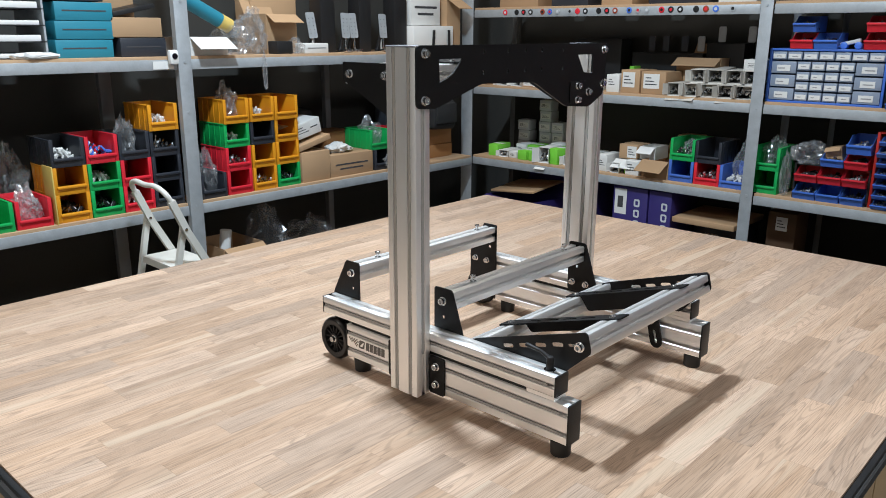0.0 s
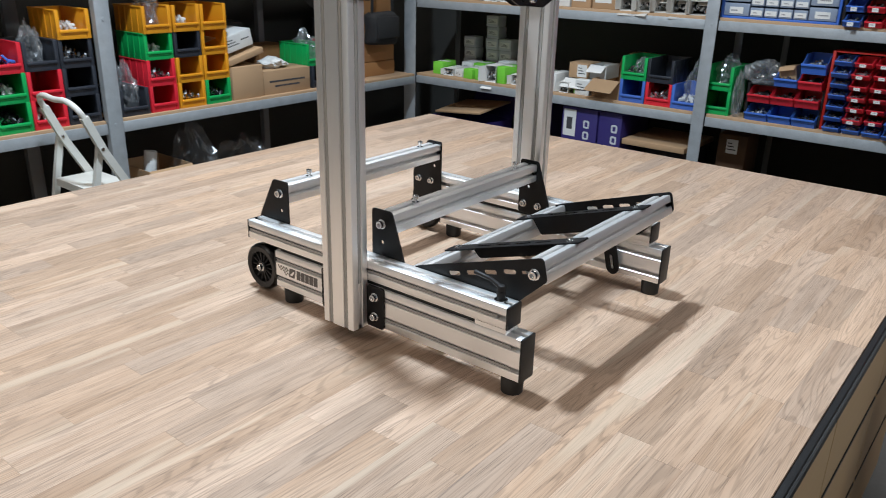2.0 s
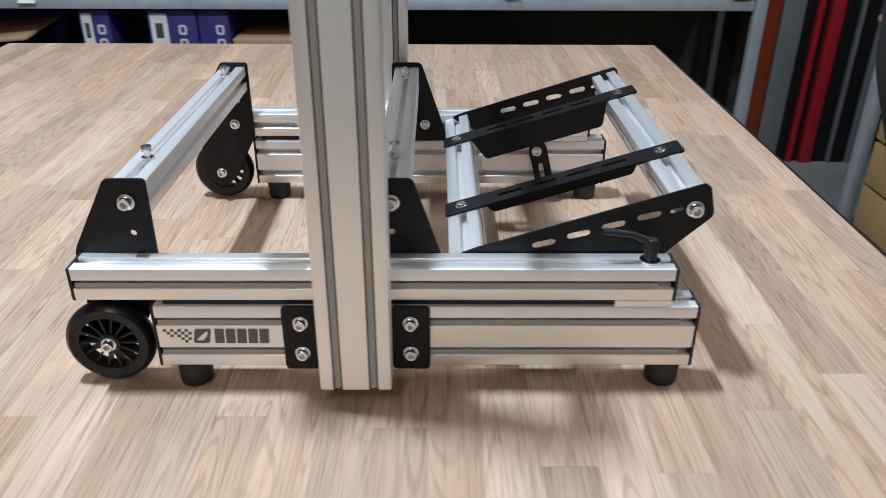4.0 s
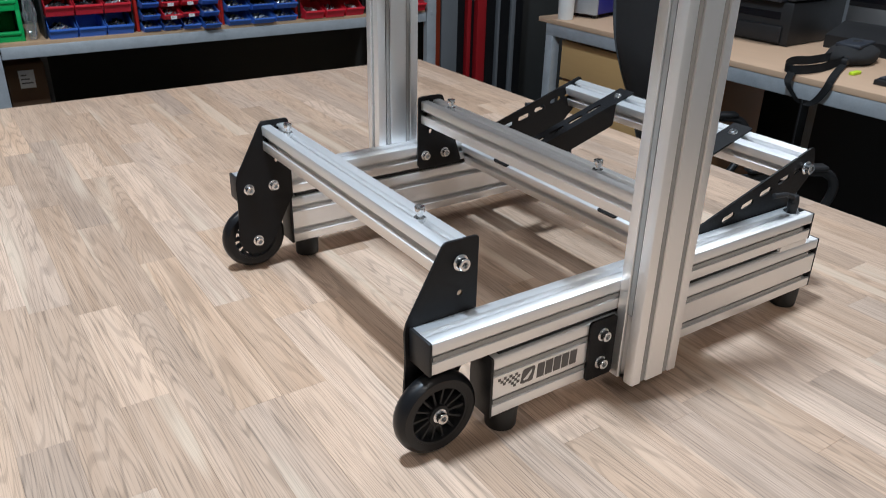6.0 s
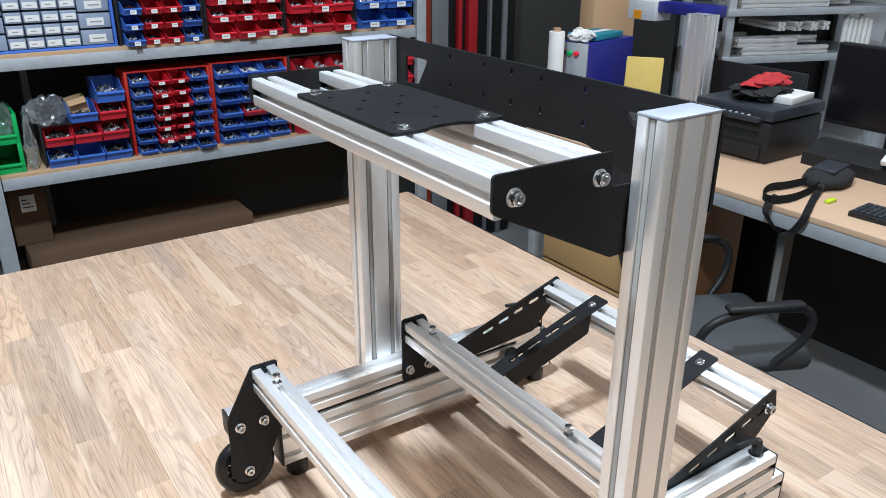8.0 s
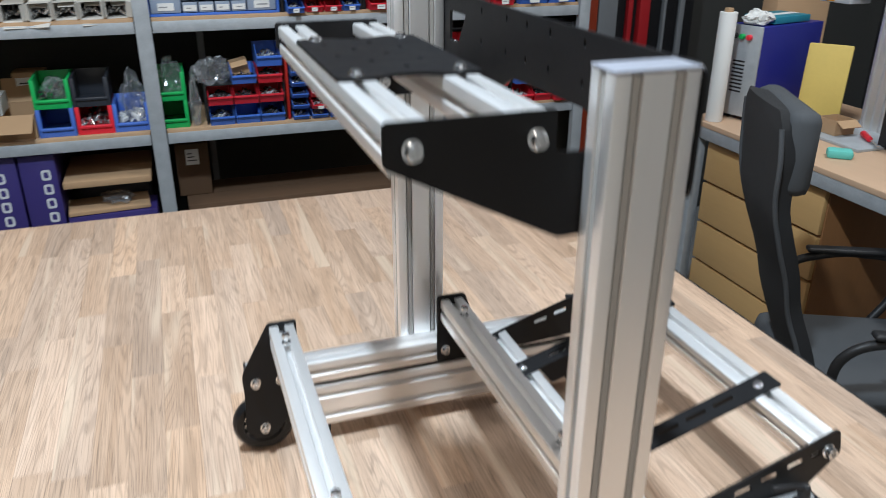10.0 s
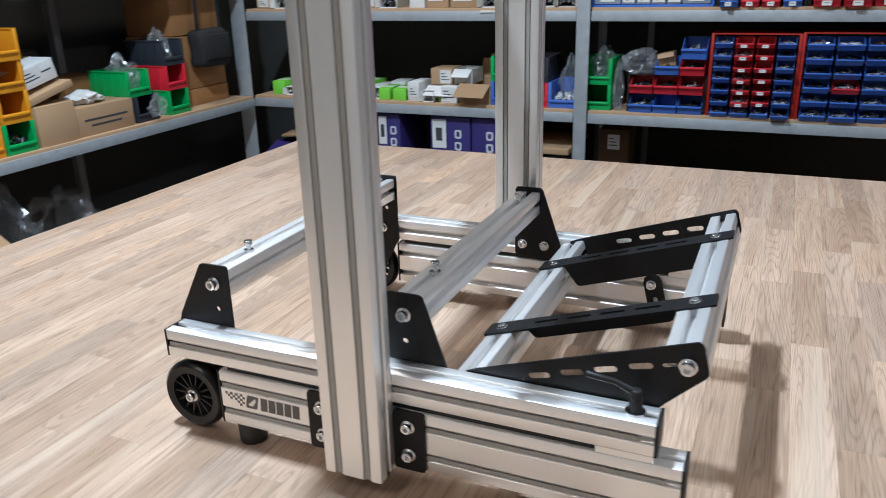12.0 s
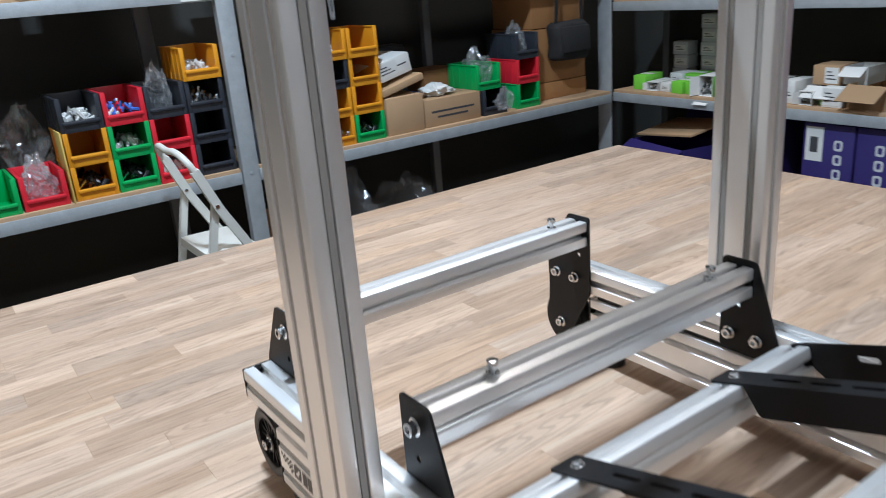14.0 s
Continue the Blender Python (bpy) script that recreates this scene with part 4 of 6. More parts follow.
# hanging shoulder bag
hb = thing("shoulder_bag", "black nylon shoulder bag hanging by its strap", "bag", LEFT(2.50, 1.06, 0.02))
bm = box(bmesh.new(), 0, 0.22, -0.02, 0.09, 0, 0.19, 0.03)
bmesh.ops.subdivide_edges(bm, edges=bm.edges, cuts=2, use_grid_fill=True)
part("pouch", jitter(bm, 0.012, 14, 2.0), FABRIC, hb, smooth=60)
part("front_flap", jitter(box(bmesh.new(), 0.015, 0.205, -0.032, -0.018, 0.04, 0.17, 0.006), 0.006, 18), FABRIC, hb)
for x in (0.012, 0.195):
    part("strap", prism(bmesh.new(), [(x, 0.17), (x + 0.022, 0.17), (0.11 + (x - 0.1) * 0.75 + 0.02, 0.62), (0.11 + (x - 0.1) * 0.75, 0.62)], 0.03, 0.034, "y"), FABRIC, hb, "black webbing strap")

# side shelves, upper level
Z2 = 1.555
tray = thing("letter_tray", "black wire letter tray full of white papers", "letter tray", LEFT(-0.20, Z2, 0.04))
for k in range(5):
    part("tray_shelf", B(0, 0.42, 0, 0.3, k * 0.065, k * 0.065 + 0.005), BLACK_PLASTIC, tray)
    part("paper_stack", B(0.02, 0.40, 0.005, 0.29, k * 0.065 + 0.005, k * 0.065 + 0.022 + 0.008 * (k % 2), 0.001), PAPER, tray, "white paper, loosely stacked")
for x in (0.0, 0.412):
    part("tray_side", B(x, x + 0.008, 0.0, 0.3, 0.0, 0.33), GALV, tray)
bag(LEFT(0.16, Z2, 0.015), 0.18, 0.05, 0.03, 21, "crumpled white tissue on the shelf", PAPER)
for k in range(3):
    carton(LEFT(0.255 + 0.006 * k, Z2 + k * 0.077, 0.05), 0.245, 0.25, 0.075, TEAL, "flat teal cardboard box in a stack", bars=1, inside=TEAL)
carton(LEFT(0.255, Z2 + 0.233, 0.05), 0.22, 0.25, 0.11, DGREY, "dark grey carton on teal boxes", inside=DGREY)
carton(LEFT(0.528, Z2, 0.04), 0.215, 0.2, 0.082, DGREY, "dark grey printed carton", bars=1, inside=DGREY)
carton(LEFT(0.50, Z2 + 0.085, 0.05), 0.235, 0.2, 0.085, CARD, "brown cardboard box with tape on a dark carton", inside=WHITE)
carton(LEFT(0.52, Z2 + 0.172, 0.06) @ pose(0, 0, 0, 0, -12, 0), 0.2, 0.2, 0.02, BLACK_PLASTIC, "flat black sleeve lying aslant")
carton(LEFT(0.47, Z2, 0.27), 0.25, 0.2, 0.46, CARD, "tall brown cardboard box at the back")
cam2 = thing("security_camera", "small white round camera on the shelf edge", "camera", LEFT(0.715, Z2 - 0.055, -0.03))
part("camera_head", box(bmesh.new(), 0, 0.045, -0.01, 0.022, 0.02, 0.085, 0.01), WHITE, cam2)
part("lens", cyl(bmesh.new(), (0.0225, -0.013, 0.058), (0.0225, -0.009, 0.058), 0.013, n=20), SCREEN, cam2, "black camera lens")
part("price_card", B(-0.07, 0.03, 0.0225, 0.0245, 0.0, 0.035), PAPER, cam2, "white card")
carton(LEFT(0.86, Z2, 0.03), 0.20, 0.25, 0.085, WHITE, "white carton with an open lid", 1)
tube = thing("poster_tube", "teal and yellow rolled tube leaning on boxes", "tube", LEFT(0.80, Z2 + 0.30, 0.10) @ pose(0, 0, 0, 0, 27, 0))
part("tube_body", cyl(bmesh.new(), (0, 0, 0), (0.30, 0, 0), 0.035, n=24), TEAL, tube)
part("tube_end", cyl(bmesh.new(), (0.30, 0, 0), (0.36, 0, 0), 0.036, n=24), ENVELOPE, tube, "yellow end band")
part("tube_tip", cyl(bmesh.new(), (-0.16, 0, 0), (0, 0, 0), 0.034, n=24), PAPER, tube, "white end of the tube")
bag(LEFT(1.14, Z2, 0.10), 0.26, 0.2, 0.17, 31, "large crumpled clear plastic bag")
bag(LEFT(1.28, Z2, 0.15), 0.18, 0.2, 0.24, 33, "crumpled clear plastic bag on the shelf")
bag(LEFT(1.235, Z2 - 0.17, -0.018), 0.03, 0.02, 0.2, 35, "strip of clear film hanging over the shelf edge")
carton(LEFT(1.34, Z2, 0.10), 0.19, 0.2, 0.20, CARD, "brown cardboard box with open flaps", 2)
carton(LEFT(1.40, Z2, 0.32), 0.3, 0.15, 0.36, CARD, "tall brown cardboard box at the back")
solo("black_case", box(bmesh.new(), 0, 0.10, 0, 0.12, 0, 0.065, 0.008), BLACK_PLASTIC, "small black plastic housing", "case", LEFT(1.345, Z2, 0.02))
carton(LEFT(1.52, Z2, 0.02), 0.16, 0.14, 0.052, WHITE, "small white printed carton", 0, bars=1)
bag(LEFT(1.48, Z2, 0.05), 0.10, 0.1, 0.09, 37, "small crumpled clear bag")
for y, w in ((1.70, 0.10), (1.98, 0.09), (2.26, 0.10)):
    solo("black_column", box(bmesh.new(), 0, w, 0, 0.1, 0, 0.6, 0.004), BLACK_PLASTIC, "tall black extruded column", "column", LEFT(y, Z2, 0.10))


def pedal(m, label):
    p = thing("metal_pedal", label, "pedal", m, "metal pedals")
    part("pedal_face", prism(bmesh.new(), rounded([(-0.035, 0.10), (0.035, 0.10), (0.035, 0.27), (-0.035, 0.27)], 0.012), 0.0, 0.006, "y", [slot(-0.016 + 0.032 * (k % 2), 0.13 + 0.025 * (k // 2), 0.009, 0.0088, 0) for k in range(10)]), GALV, p, "perforated silver pedal face")
    part("pedal_arm", box(bmesh.new(), -0.008, 0.008, 0.008, 0.02, 0.02, 0.20, 0.002), ZINC, p)
    part("pedal_base", box(bmesh.new(), -0.03, 0.03, -0.03, 0.12, 0.0, 0.02, 0.002), ZINC, p)
    part("spring", cyl(bmesh.new(), (0, 0.09, 0.02), (0, 0.03, 0.13), 0.013, n=14), BLACK_PLASTIC, p)


for y, r in ((1.63, -4), (1.85, 3), (1.92, -2), (2.14, 2)):
    pedal(LEFT(y, Z2, 0.06) @ pose(0, 0, 0, -8, r, 0) @ Matrix.Scale(0.8, 4), "silver perforated racing pedal standing on the shelf")
carton(LEFT(2.38, Z2, 0.06), 0.36, 0.3, 0.15, WHITE, "large white carton with a dark strap", inside=BLACK_PLASTIC)
carton(LEFT(2.40, Z2 + 0.153, 0.10), 0.26, 0.2, 0.2, PAPER, "white printed product box", 0, bars=2)
carton(LEFT(2.70, Z2, 0.08), 0.13, 0.3, 0.32, CARD, "tall brown cardboard box with open flaps", 2)

# side shelves, lowest level
bag(LEFT(1.27, 0.30, 0.12), 0.30, 0.3, 0.50, 41, "large dark clear plastic sack under the shelf", THIN_FILM)
bag(LEFT(1.62, 0.30, 0.18), 0.42, 0.3, 0.36, 43, "crumpled plastic sack under the shelf", THIN_FILM)
carton(LEFT(0.95, 0.30, 0.02), 0.24, 0.3, 0.29, CARD, "cardboard box with open flaps and a label", 1, (0.6, 0.95, 0.55, 0.95))
solo("paper_roll", cyl(bmesh.new(), (0, 0, 0), (0.05, 0, 0.36), 0.03, n=24, bev=0.004), WHITE, "white paper roll standing in a box", "roll", LEFT(0.98, 0.304, 0.12))

# far shelves, main level
Z1B = 0.862
rg = random.Random(5)
for k in range(13):
    x = -2.03 + k * 0.087
    w, h = rg.uniform(0.06, 0.085), rg.choice((0.045, 0.06, 0.075, 0.10))
    m = (LIME, WHITE, WHITE)[k % 3] if k % 4 else LIME
    carton(BACK(x, Z1B, rg.uniform(0.03, 0.07)) @ pose(0, 0, 0, 0, 0, rg.uniform(-6, 6)), w, 0.16, h, m, "small lime green and white carton" if m is LIME else "small white carton with print", -1 if k % 2 and m is WHITE else 0, (0.1, 0.9, 0.2, 0.8) if m is WHITE and not k % 2 else None, inside=WHITE)
for k in range(9):
    x = -1.93 + 0.095 * k
    carton(BACK(x, Z1B, 0.24) @ pose(0, 0, 0, 0, 0, rg.uniform(-5, 5)), 0.085, 0.14, rg.choice((0.05, 0.07, 0.10)), (WHITE, LIME, CARD)[k % 3], "small carton in the second row", 0, (0.1, 0.9, 0.3, 0.8), inside=WHITE)
for x, n in ((-2.04, 3), (-1.86, 5), (-1.755, 3)):
    for k in range(n):
        carton(BACK(x + 0.006 * (k % 2), Z1B + 0.072 * k, 0.40), 0.095, 0.09, 0.07, WALL_GREY, "grey-white small carton in a stack", 0, (0.1, 0.9, 0.25, 0.75), inside=WALL_GREY)
carton(BACK(-1.065, Z1B + 0.0, 0.09), 0.14, 0.2, 0.078, WHITE, "white carton with an open end", 1)
carton(BACK(-1.05, Z1B + 0.081, 0.10), 0.12, 0.15, 0.085, CARD, "small brown carton with a red label", 0, (0.45, 0.95, 0.1, 0.9))
carton(BACK(-0.965, Z1B, 0.03), 0.09, 0.06, 0.085, WHITE, "white carton with a printed label", 0, (0.05, 0.95, 0.1, 0.95))
carton(BACK(-0.925, Z1B + 0.087, 0.12), 0.1, 0.16, 0.075, WHITE, "white carton on another one", 1)
carton(BACK(-0.868, Z1B, 0.05) @ pose(0, 0, 0, 0, 0, -3), 0.172, 0.26, 0.10, CARD, "open brown cardboard box", 2)
carton(BACK(-0.80, Z1B, 0.34), 0.13, 0.12, 0.22, CARD, "brown box with a label at the back", 0, (0.1, 0.9, 0.5, 0.9))
for x, stack in ((-0.690, ("blue", "green")), (-0.540, ("red", "anthracite")), (-0.393, ("blue",)), (-0.232, ("green", "green"))):
    for k, colour in enumerate(stack):
        big_bin(BACK(x, Z1B + k * H, 0.03), colour, "on the far shelf")
for x, k, kind in ((-0.690, 1, 1), (-0.540, 0, 0), (-0.393, 0, 3)):
    heap(BACK(x, Z1B + k * H, 0.03), kind, "metal parts in clear bags inside a bin")
bag(BACK(-0.61, Z1B + H + 0.006, 0.15), 0.12, 0.17, 0.12, 51, "clear plastic bag in a green bin")
bag(BACK(-0.31, Z1B + 0.006, 0.15), 0.11, 0.17, 0.24, 53, "clear plastic bag standing in a blue bin")
bag(BACK(-0.15, Z1B + H + 0.006, 0.15), 0.12, 0.17, 0.18, 55, "clear plastic bag in a green bin")
bag(BACK(-0.055, Z1B, 0.04), 0.05, 0.08, 0.24, 57, "strip of clear film beside the bins")

# racks of small bins
def rack(x0, x1, z0, z1, material, label, rows, dy=0.03):
    ob = thing("bin_rack", label, "rack", BACK(0, 0, dy), "small parts racks")
    for x in (x0, x1 - 0.012):
        part("rack_side", B(x, x + 0.012, 0.0, 0.16, z0, z1, 0.001), material, ob)
    part("rack_top", B(x0 + 0.012, x1 - 0.012, 0.01, 0.16, z1 - 0.006, z1), material, ob)
    part("rack_back", B(x0 + 0.012, x1 - 0.012, 0.155, 0.16, z0, z1 - 0.006), BLACK_PLASTIC, ob)
    n = len(rows)
    pitch = (z1 - 0.010 - z0) / n
    rr = random.Random(int(x0 * 100) + int(z0 * 10))
    for k, row in enumerate(rows):
        z = z1 - 0.010 - (k + 1) * pitch
        # Added shelves, black to stand for the dark between the rows of bins.
        if k < n - 1:
            part("rack_shelf", B(x0 + 0.012, x1 - 0.012, 0.005, 0.155, z - 0.0015, z), BLACK_PLASTIC, ob)
        cw = (x1 - x0 - 0.028) / len(row)
        for j, c in enumerate(row):
            w = cw - 0.014
            small_bin(x0 + 0.014 + j * cw + 0.007, z + 0.0004, w, 0.13, pitch * 0.77, {"r": "red", "b": "blue", "R": "red", "B": "blue"}[c], dy - 0.012 - rr.choice((0, 0.003, 0.006, 0.015, 0.028)), c in "RB", rr.choice((0, 1, 2, 0, 3, 0)) if c in "rb" else rr.choice((None, 0, 1)))


rack(0.345, 0.712, Z1B, 1.222, RACK_RED, "red steel rack of small blue and red bins", ["bRRb", "bRRb", "bRRb", "bRRb", "bRRb", "bRRb", "bbbb"])
rack(0.714, 1.083, Z1B, 1.228, RACK_RED, "red steel rack of small blue bins", ["bbb", "bbb", "bbb", "brb", "bbb", "bbb"])
rack(1.085, 1.440, Z1B, 1.232, BLACK_PLASTIC, "black rack of red open bins", ["Rrr", "rrr", "rrr", "rrr"])
rack(1.445, 1.783, Z1B, 1.236, BLACK_PLASTIC, "black rack of red and blue open bins", ["rbr", "rrr", "brr", "rrr"])
Z2B = 1.333
rack(0.350, 0.711, Z2B, 1.655, BLACK_PLASTIC, "black rack of labelled red and blue bins", ["RRRB", "RRRb", "BRRB", "BRRb", "BRRB"])
rack(0.714, 1.080, Z2B, 1.70, BLACK_PLASTIC, "black rack of labelled red bins", ["RRR", "RRR", "RRR", "RRR", "RRR"])
rack(1.083, 1.445, Z2B, 1.70, BLACK_PLASTIC, "black rack of red open bins", ["rrr", "rrr", "rRr", "RrR"])
rack(1.448, 1.783, Z2B, 1.70, BLACK_PLASTIC, "black rack of labelled blue bins", ["BB", "BB", "BB", "BB"])
# loose small bins beside the racks
part_rack = thing("bin_rack", "low dark rack under small bins", "rack", BACK(0, 0, 0.04), "small parts racks")
for x in (-0.012, 0.332):
    part("rack_side", B(x, x + 0.008, 0.0, 0.15, Z1B, Z1B + 0.175), BLACK_PLASTIC, part_rack)
for z in (0.084, 0.170):
    part("rack_shelf", B(-0.004, 0.332, 0.0, 0.15, Z1B + z, Z1B + z + 0.004), BLACK_PLASTIC, part_rack)
for j in range(3):
    small_bin(0.002 + j * 0.111, Z1B, 0.104, 0.14, 0.072, "blue", 0.03, False, (0, None, 1)[j])
    small_bin(0.002 + j * 0.111, Z1B + 0.0882, 0.104, 0.14, 0.072, "red", 0.03, False, (2, 1, 0)[j])
small_bin(0.112, Z1B + 0.1742, 0.104, 0.14, 0.072, "blue", 0.04, False, 1)
small_bin(0.224, Z1B + 0.1742, 0.104, 0.14, 0.072, "red", 0.03, False, 2)
small_bin(0.224, Z1B + 0.2470, 0.108, 0.16, 0.085, "blue", 0.03, False, 0)
carton(BACK(0.125, Z1B + 0.19, 0.07) @ pose(0, 0, 0, 0, -12, 0), 0.075, 0.08, 0.07, CARD, "small open carton in a blue bin", 1)
bag(BACK(0.03, Z1B + 0.1742, 0.10), 0.19, 0.16, 0.12, 59, "crumpled clear plastic bag on small bins")

# drawer cabinet
cab = thing("drawer_cabinet", "blue small-parts cabinet with clear drawers and white labels", "drawer cabinet", BACK(-0.197, Z2B, 0.03))
CW, CH = 0.540, 0.262
bm = bmesh.new()
for x in (0, CW - 0.012):
    box(bm, x, x + 0.012, 0, 0.18, 0, CH, 0.002)
for z in (0, CH - 0.010):
    box(bm, 0.012, CW - 0.012, 0, 0.18, z, z + 0.010, 0.001)
box(bm, 0.012, CW - 0.012, 0.172, 0.18, 0.010, CH - 0.010)
part("cabinet_shell", bm, BLU, cab, "blue plastic cabinet shell")


def drawer(x, z, w, h, big):
    dr = part("drawer", B(x + 0.003, x + w - 0.003, 0.004, 0.12, z + 0.003, z + h - 0.005, 0.002), CLEAR_GREY, cab, "clear plastic drawer")
    f = 0.24 if big else 0.11
    part("drawer_label", B(x + w * f, x + w * (1 - f), 0.0015, 0.0035, z + h * 0.20, z + h * 0.66), PAPER, dr, "white drawer label")
    k = (int(x * 3000) + int(z * 2000)) % 5
    part("ink_bar", B(x + w * (0.26 + 0.02 * k), x + w * (0.5 + 0.05 * k), 0.0008, 0.0013, z + h * 0.38, z + h * 0.46), LABEL_GREY, dr)


inner_w = CW - 0.024
for k in range(7):
    drawer(0.012 + k * inner_w / 7, CH - 0.010 - 0.046, inner_w / 7, 0.046, False)
for r in range(3):
    z = 0.010 + r * 0.065
    drawer(0.012, z, 0.125, 0.065, True)
    drawer(CW - 0.012 - 0.125, z, 0.125, 0.065, True)
for r in range(4):
    for c in range(4):
        drawer(0.137 + c * (inner_w - 0.25) / 4, 0.010 + r * 0.0488, (inner_w - 0.25) / 4, 0.0488, False)
for x, z, c in ((-0.10, 0.0, "red"), (0.01, 0.0, "blue"), (0.232, 0.0, "red"), (-0.095, 0.078, "blue"), (0.235, 0.078, "red")):
    small_bin(x, Z2B + CH + 0.0005 + z, 0.105, 0.14, 0.075, c, 0.04, False, 1)
tape = thing("tape_dispenser", "grey tape dispenser with blue wheels on a cabinet", "dispenser", BACK(0.125, Z2B + CH, 0.05))
part("dispenser_arm", box(bmesh.new(), 0, 0.09, 0, 0.03, 0.012, 0.03, 0.005), WALL_GREY, tape, m=pose(0, 0, 0, 0, -14, 0))
for x in (0.012, 0.075):
    part("roller", cyl(bmesh.new(), (x, -0.002, 0.017), (x, 0.032, 0.017), 0.017, n=20, bev=0.003), BLU, tape, "blue roller")

# far shelves, second level
for x, w, h, mm, lab in ((-1.13, 0.085, 0.10, WHITE, "small white carton with a label"), (-1.035, 0.12, 0.13, CARD, "brown carton with a red and white label"), (-0.905, 0.15, 0.125, CARD, "brown carton with a large white label")):
    carton(BACK(x, Z2B, 0.04), w, 0.2, h, mm, lab, 0, (0.1, 0.75, 0.25, 0.9))
carton(BACK(-1.12, Z2B, 0.28), 0.03, 0.1, 0.14, LIME, "narrow lime green carton on end", inside=LIME)
carton(BACK(-0.80, Z2B, 0.25), 0.26, 0.2, 0.20, CARD, "open brown box behind white cartons", 2)
for k in range(5):
    carton(BACK(-0.735 + 0.094 * k, Z2B, 0.03 + 0.006 * (k % 3)) @ pose(0, 0, 0.002, 0, rg.uniform(-2, 2), rg.uniform(-12, 12)), 0.086, 0.22, 0.068, WORN_WHITE, "soiled white open-ended carton with metal parts", -1)
for k in range(4):
    carton(BACK(-0.64 + 0.10 * k, Z2B + 0.071, 0.10) @ pose(0, 0, 0.003, rg.uniform(0, 6), 0, rg.uniform(-14, 14)), 0.09, 0.2, 0.07, WORN_WHITE, "soiled white open-ended carton in the upper row", -1)
carton(BACK(-0.36, Z2B + 0.142, 0.12), 0.12, 0.2, 0.06, WHITE, "white carton on top of others", 0, (0.1, 0.9, 0.2, 0.8))
for k in range(8):
    carton(BACK(-2.06 + 0.108 * k, Z2B, 0.03 + 0.01 * (k % 3)) @ pose(0, 0, 0, 0, 0, rg.uniform(-8, 8)), 0.095, 0.2, 0.06, WHITE if k % 3 else CARD, "white open-ended carton on the shelf" if k % 3 else "small brown carton on the shelf", -1 if k % 3 else 0, None if k % 3 else (0.1, 0.9, 0.15, 0.8))
for x, w, h in ((-1.55, 0.32, 0.30), (-1.15, 0.45, 0.22), (-0.68, 0.22, 0.28)):
    ob = carton(BACK(x, Z2B, 0.36), w, 0.13, h, BLACK_PLASTIC, "black printed product box at the back", 0, inside=BLACK_PLASTIC)
    part("pale_bar", B(w * 0.3, w * 0.62, -0.0009, -0.0002, h * 0.30, h * 0.37), WALL_GREY, ob)
for k, x in enumerate((-1.05, -0.96, -0.84, -0.74, -0.62, -0.45)):
    solo("pedal_face_plate", prism(bmesh.new(), rounded([(0, 0), (0.042, 0), (0.042, 0.085), (0, 0.085)], 0.010), 0, 0.006, "y"), GALV if k > 2 else DGREY, "small metal pedal plate leaning on a black box", "pedal", BACK(x, Z2B + 0.232 if -1.15 < x < -0.7 else Z2B + 0.285, 0.37), "metal pedals")

# badges on the edge of the third level, and boxes above
for k in range(23):
    x = -1.86 + 0.0655 * k + 0.012 * ((k * 5) % 3)
    c = (RED, BLACK_PLASTIC, GALV, BLACK_PLASTIC, ORANGE, GALV, BLACK_PLASTIC, BLU)[(k * 3) % 8]
    b = thing("badge", "small round coloured badge on the shelf edge", "badge", pose(x, YB - 0.0043, 1.788), "badges")
    part("badge_disc", cyl(bmesh.new(), (0, 0, 0), (0, -0.003, 0), 0.0165, n=24, bev=0.0008), c, b)
    part("badge_centre", cyl(bmesh.new(), (0, -0.003, 0), (0, -0.0036, 0), 0.008, n=16), (WALL_GREY, BLACK_PLASTIC, RED)[k % 3], b)
for x, w, h, mm in ((-1.95, 0.3, 0.2, CARD), (-1.55, 0.26, 0.16, DGREY), (-1.2, 0.2, 0.12, CARD), (-0.9, 0.35, 0.2, DGREY), (-0.5, 0.2, 0.15, WHITE), (-0.1, 0.4, 0.2, DGREY), (0.4, 0.5, 0.2, CARD), (1.0, 0.4, 0.25, WHITE)):
    carton(BACK(x, 1.82, 0.05), w, 0.3, h, mm, "box on the upper shelf", inside=mm)

# far shelves, lowest level
def tall_carton(x, w, h, patch):
    ob = carton(BACK(x, 0.30, 0.03), w, 0.35, h, PURPLE, "tall dark purple printed carton on end", 0, inside=PURPLE)
    if patch:
        part("paper_label", B(w * 0.05, w * 0.40, -0.0012, -0.0002, h * 0.66, h * 0.97), PAPER, ob, "white label with a code")
        part("ink_bar", B(w * 0.14, w * 0.3, -0.0018, -0.0013, h * 0.74, h * 0.88), LABEL_INK, ob)
    for k in range(5):
        x, z, a, b = w * 0.70, h * (0.30 + 0.13 * k), 0.019, 0.023
        ring = rounded([(x - a, z - b), (x + a, z - b), (x + a, z + b), (x - a, z + b)], 0.012)
        hole = rounded([(x - a + 0.010, z - b + 0.010), (x + a - 0.010, z - b + 0.010), (x + a - 0.010, z + b - 0.010), (x - a + 0.010, z + b - 0.010)], 0.006)
        part("white_mark", prism(bmesh.new(), ring, -0.0010, -0.0002, "y", [hole]), WALL_GREY, ob)


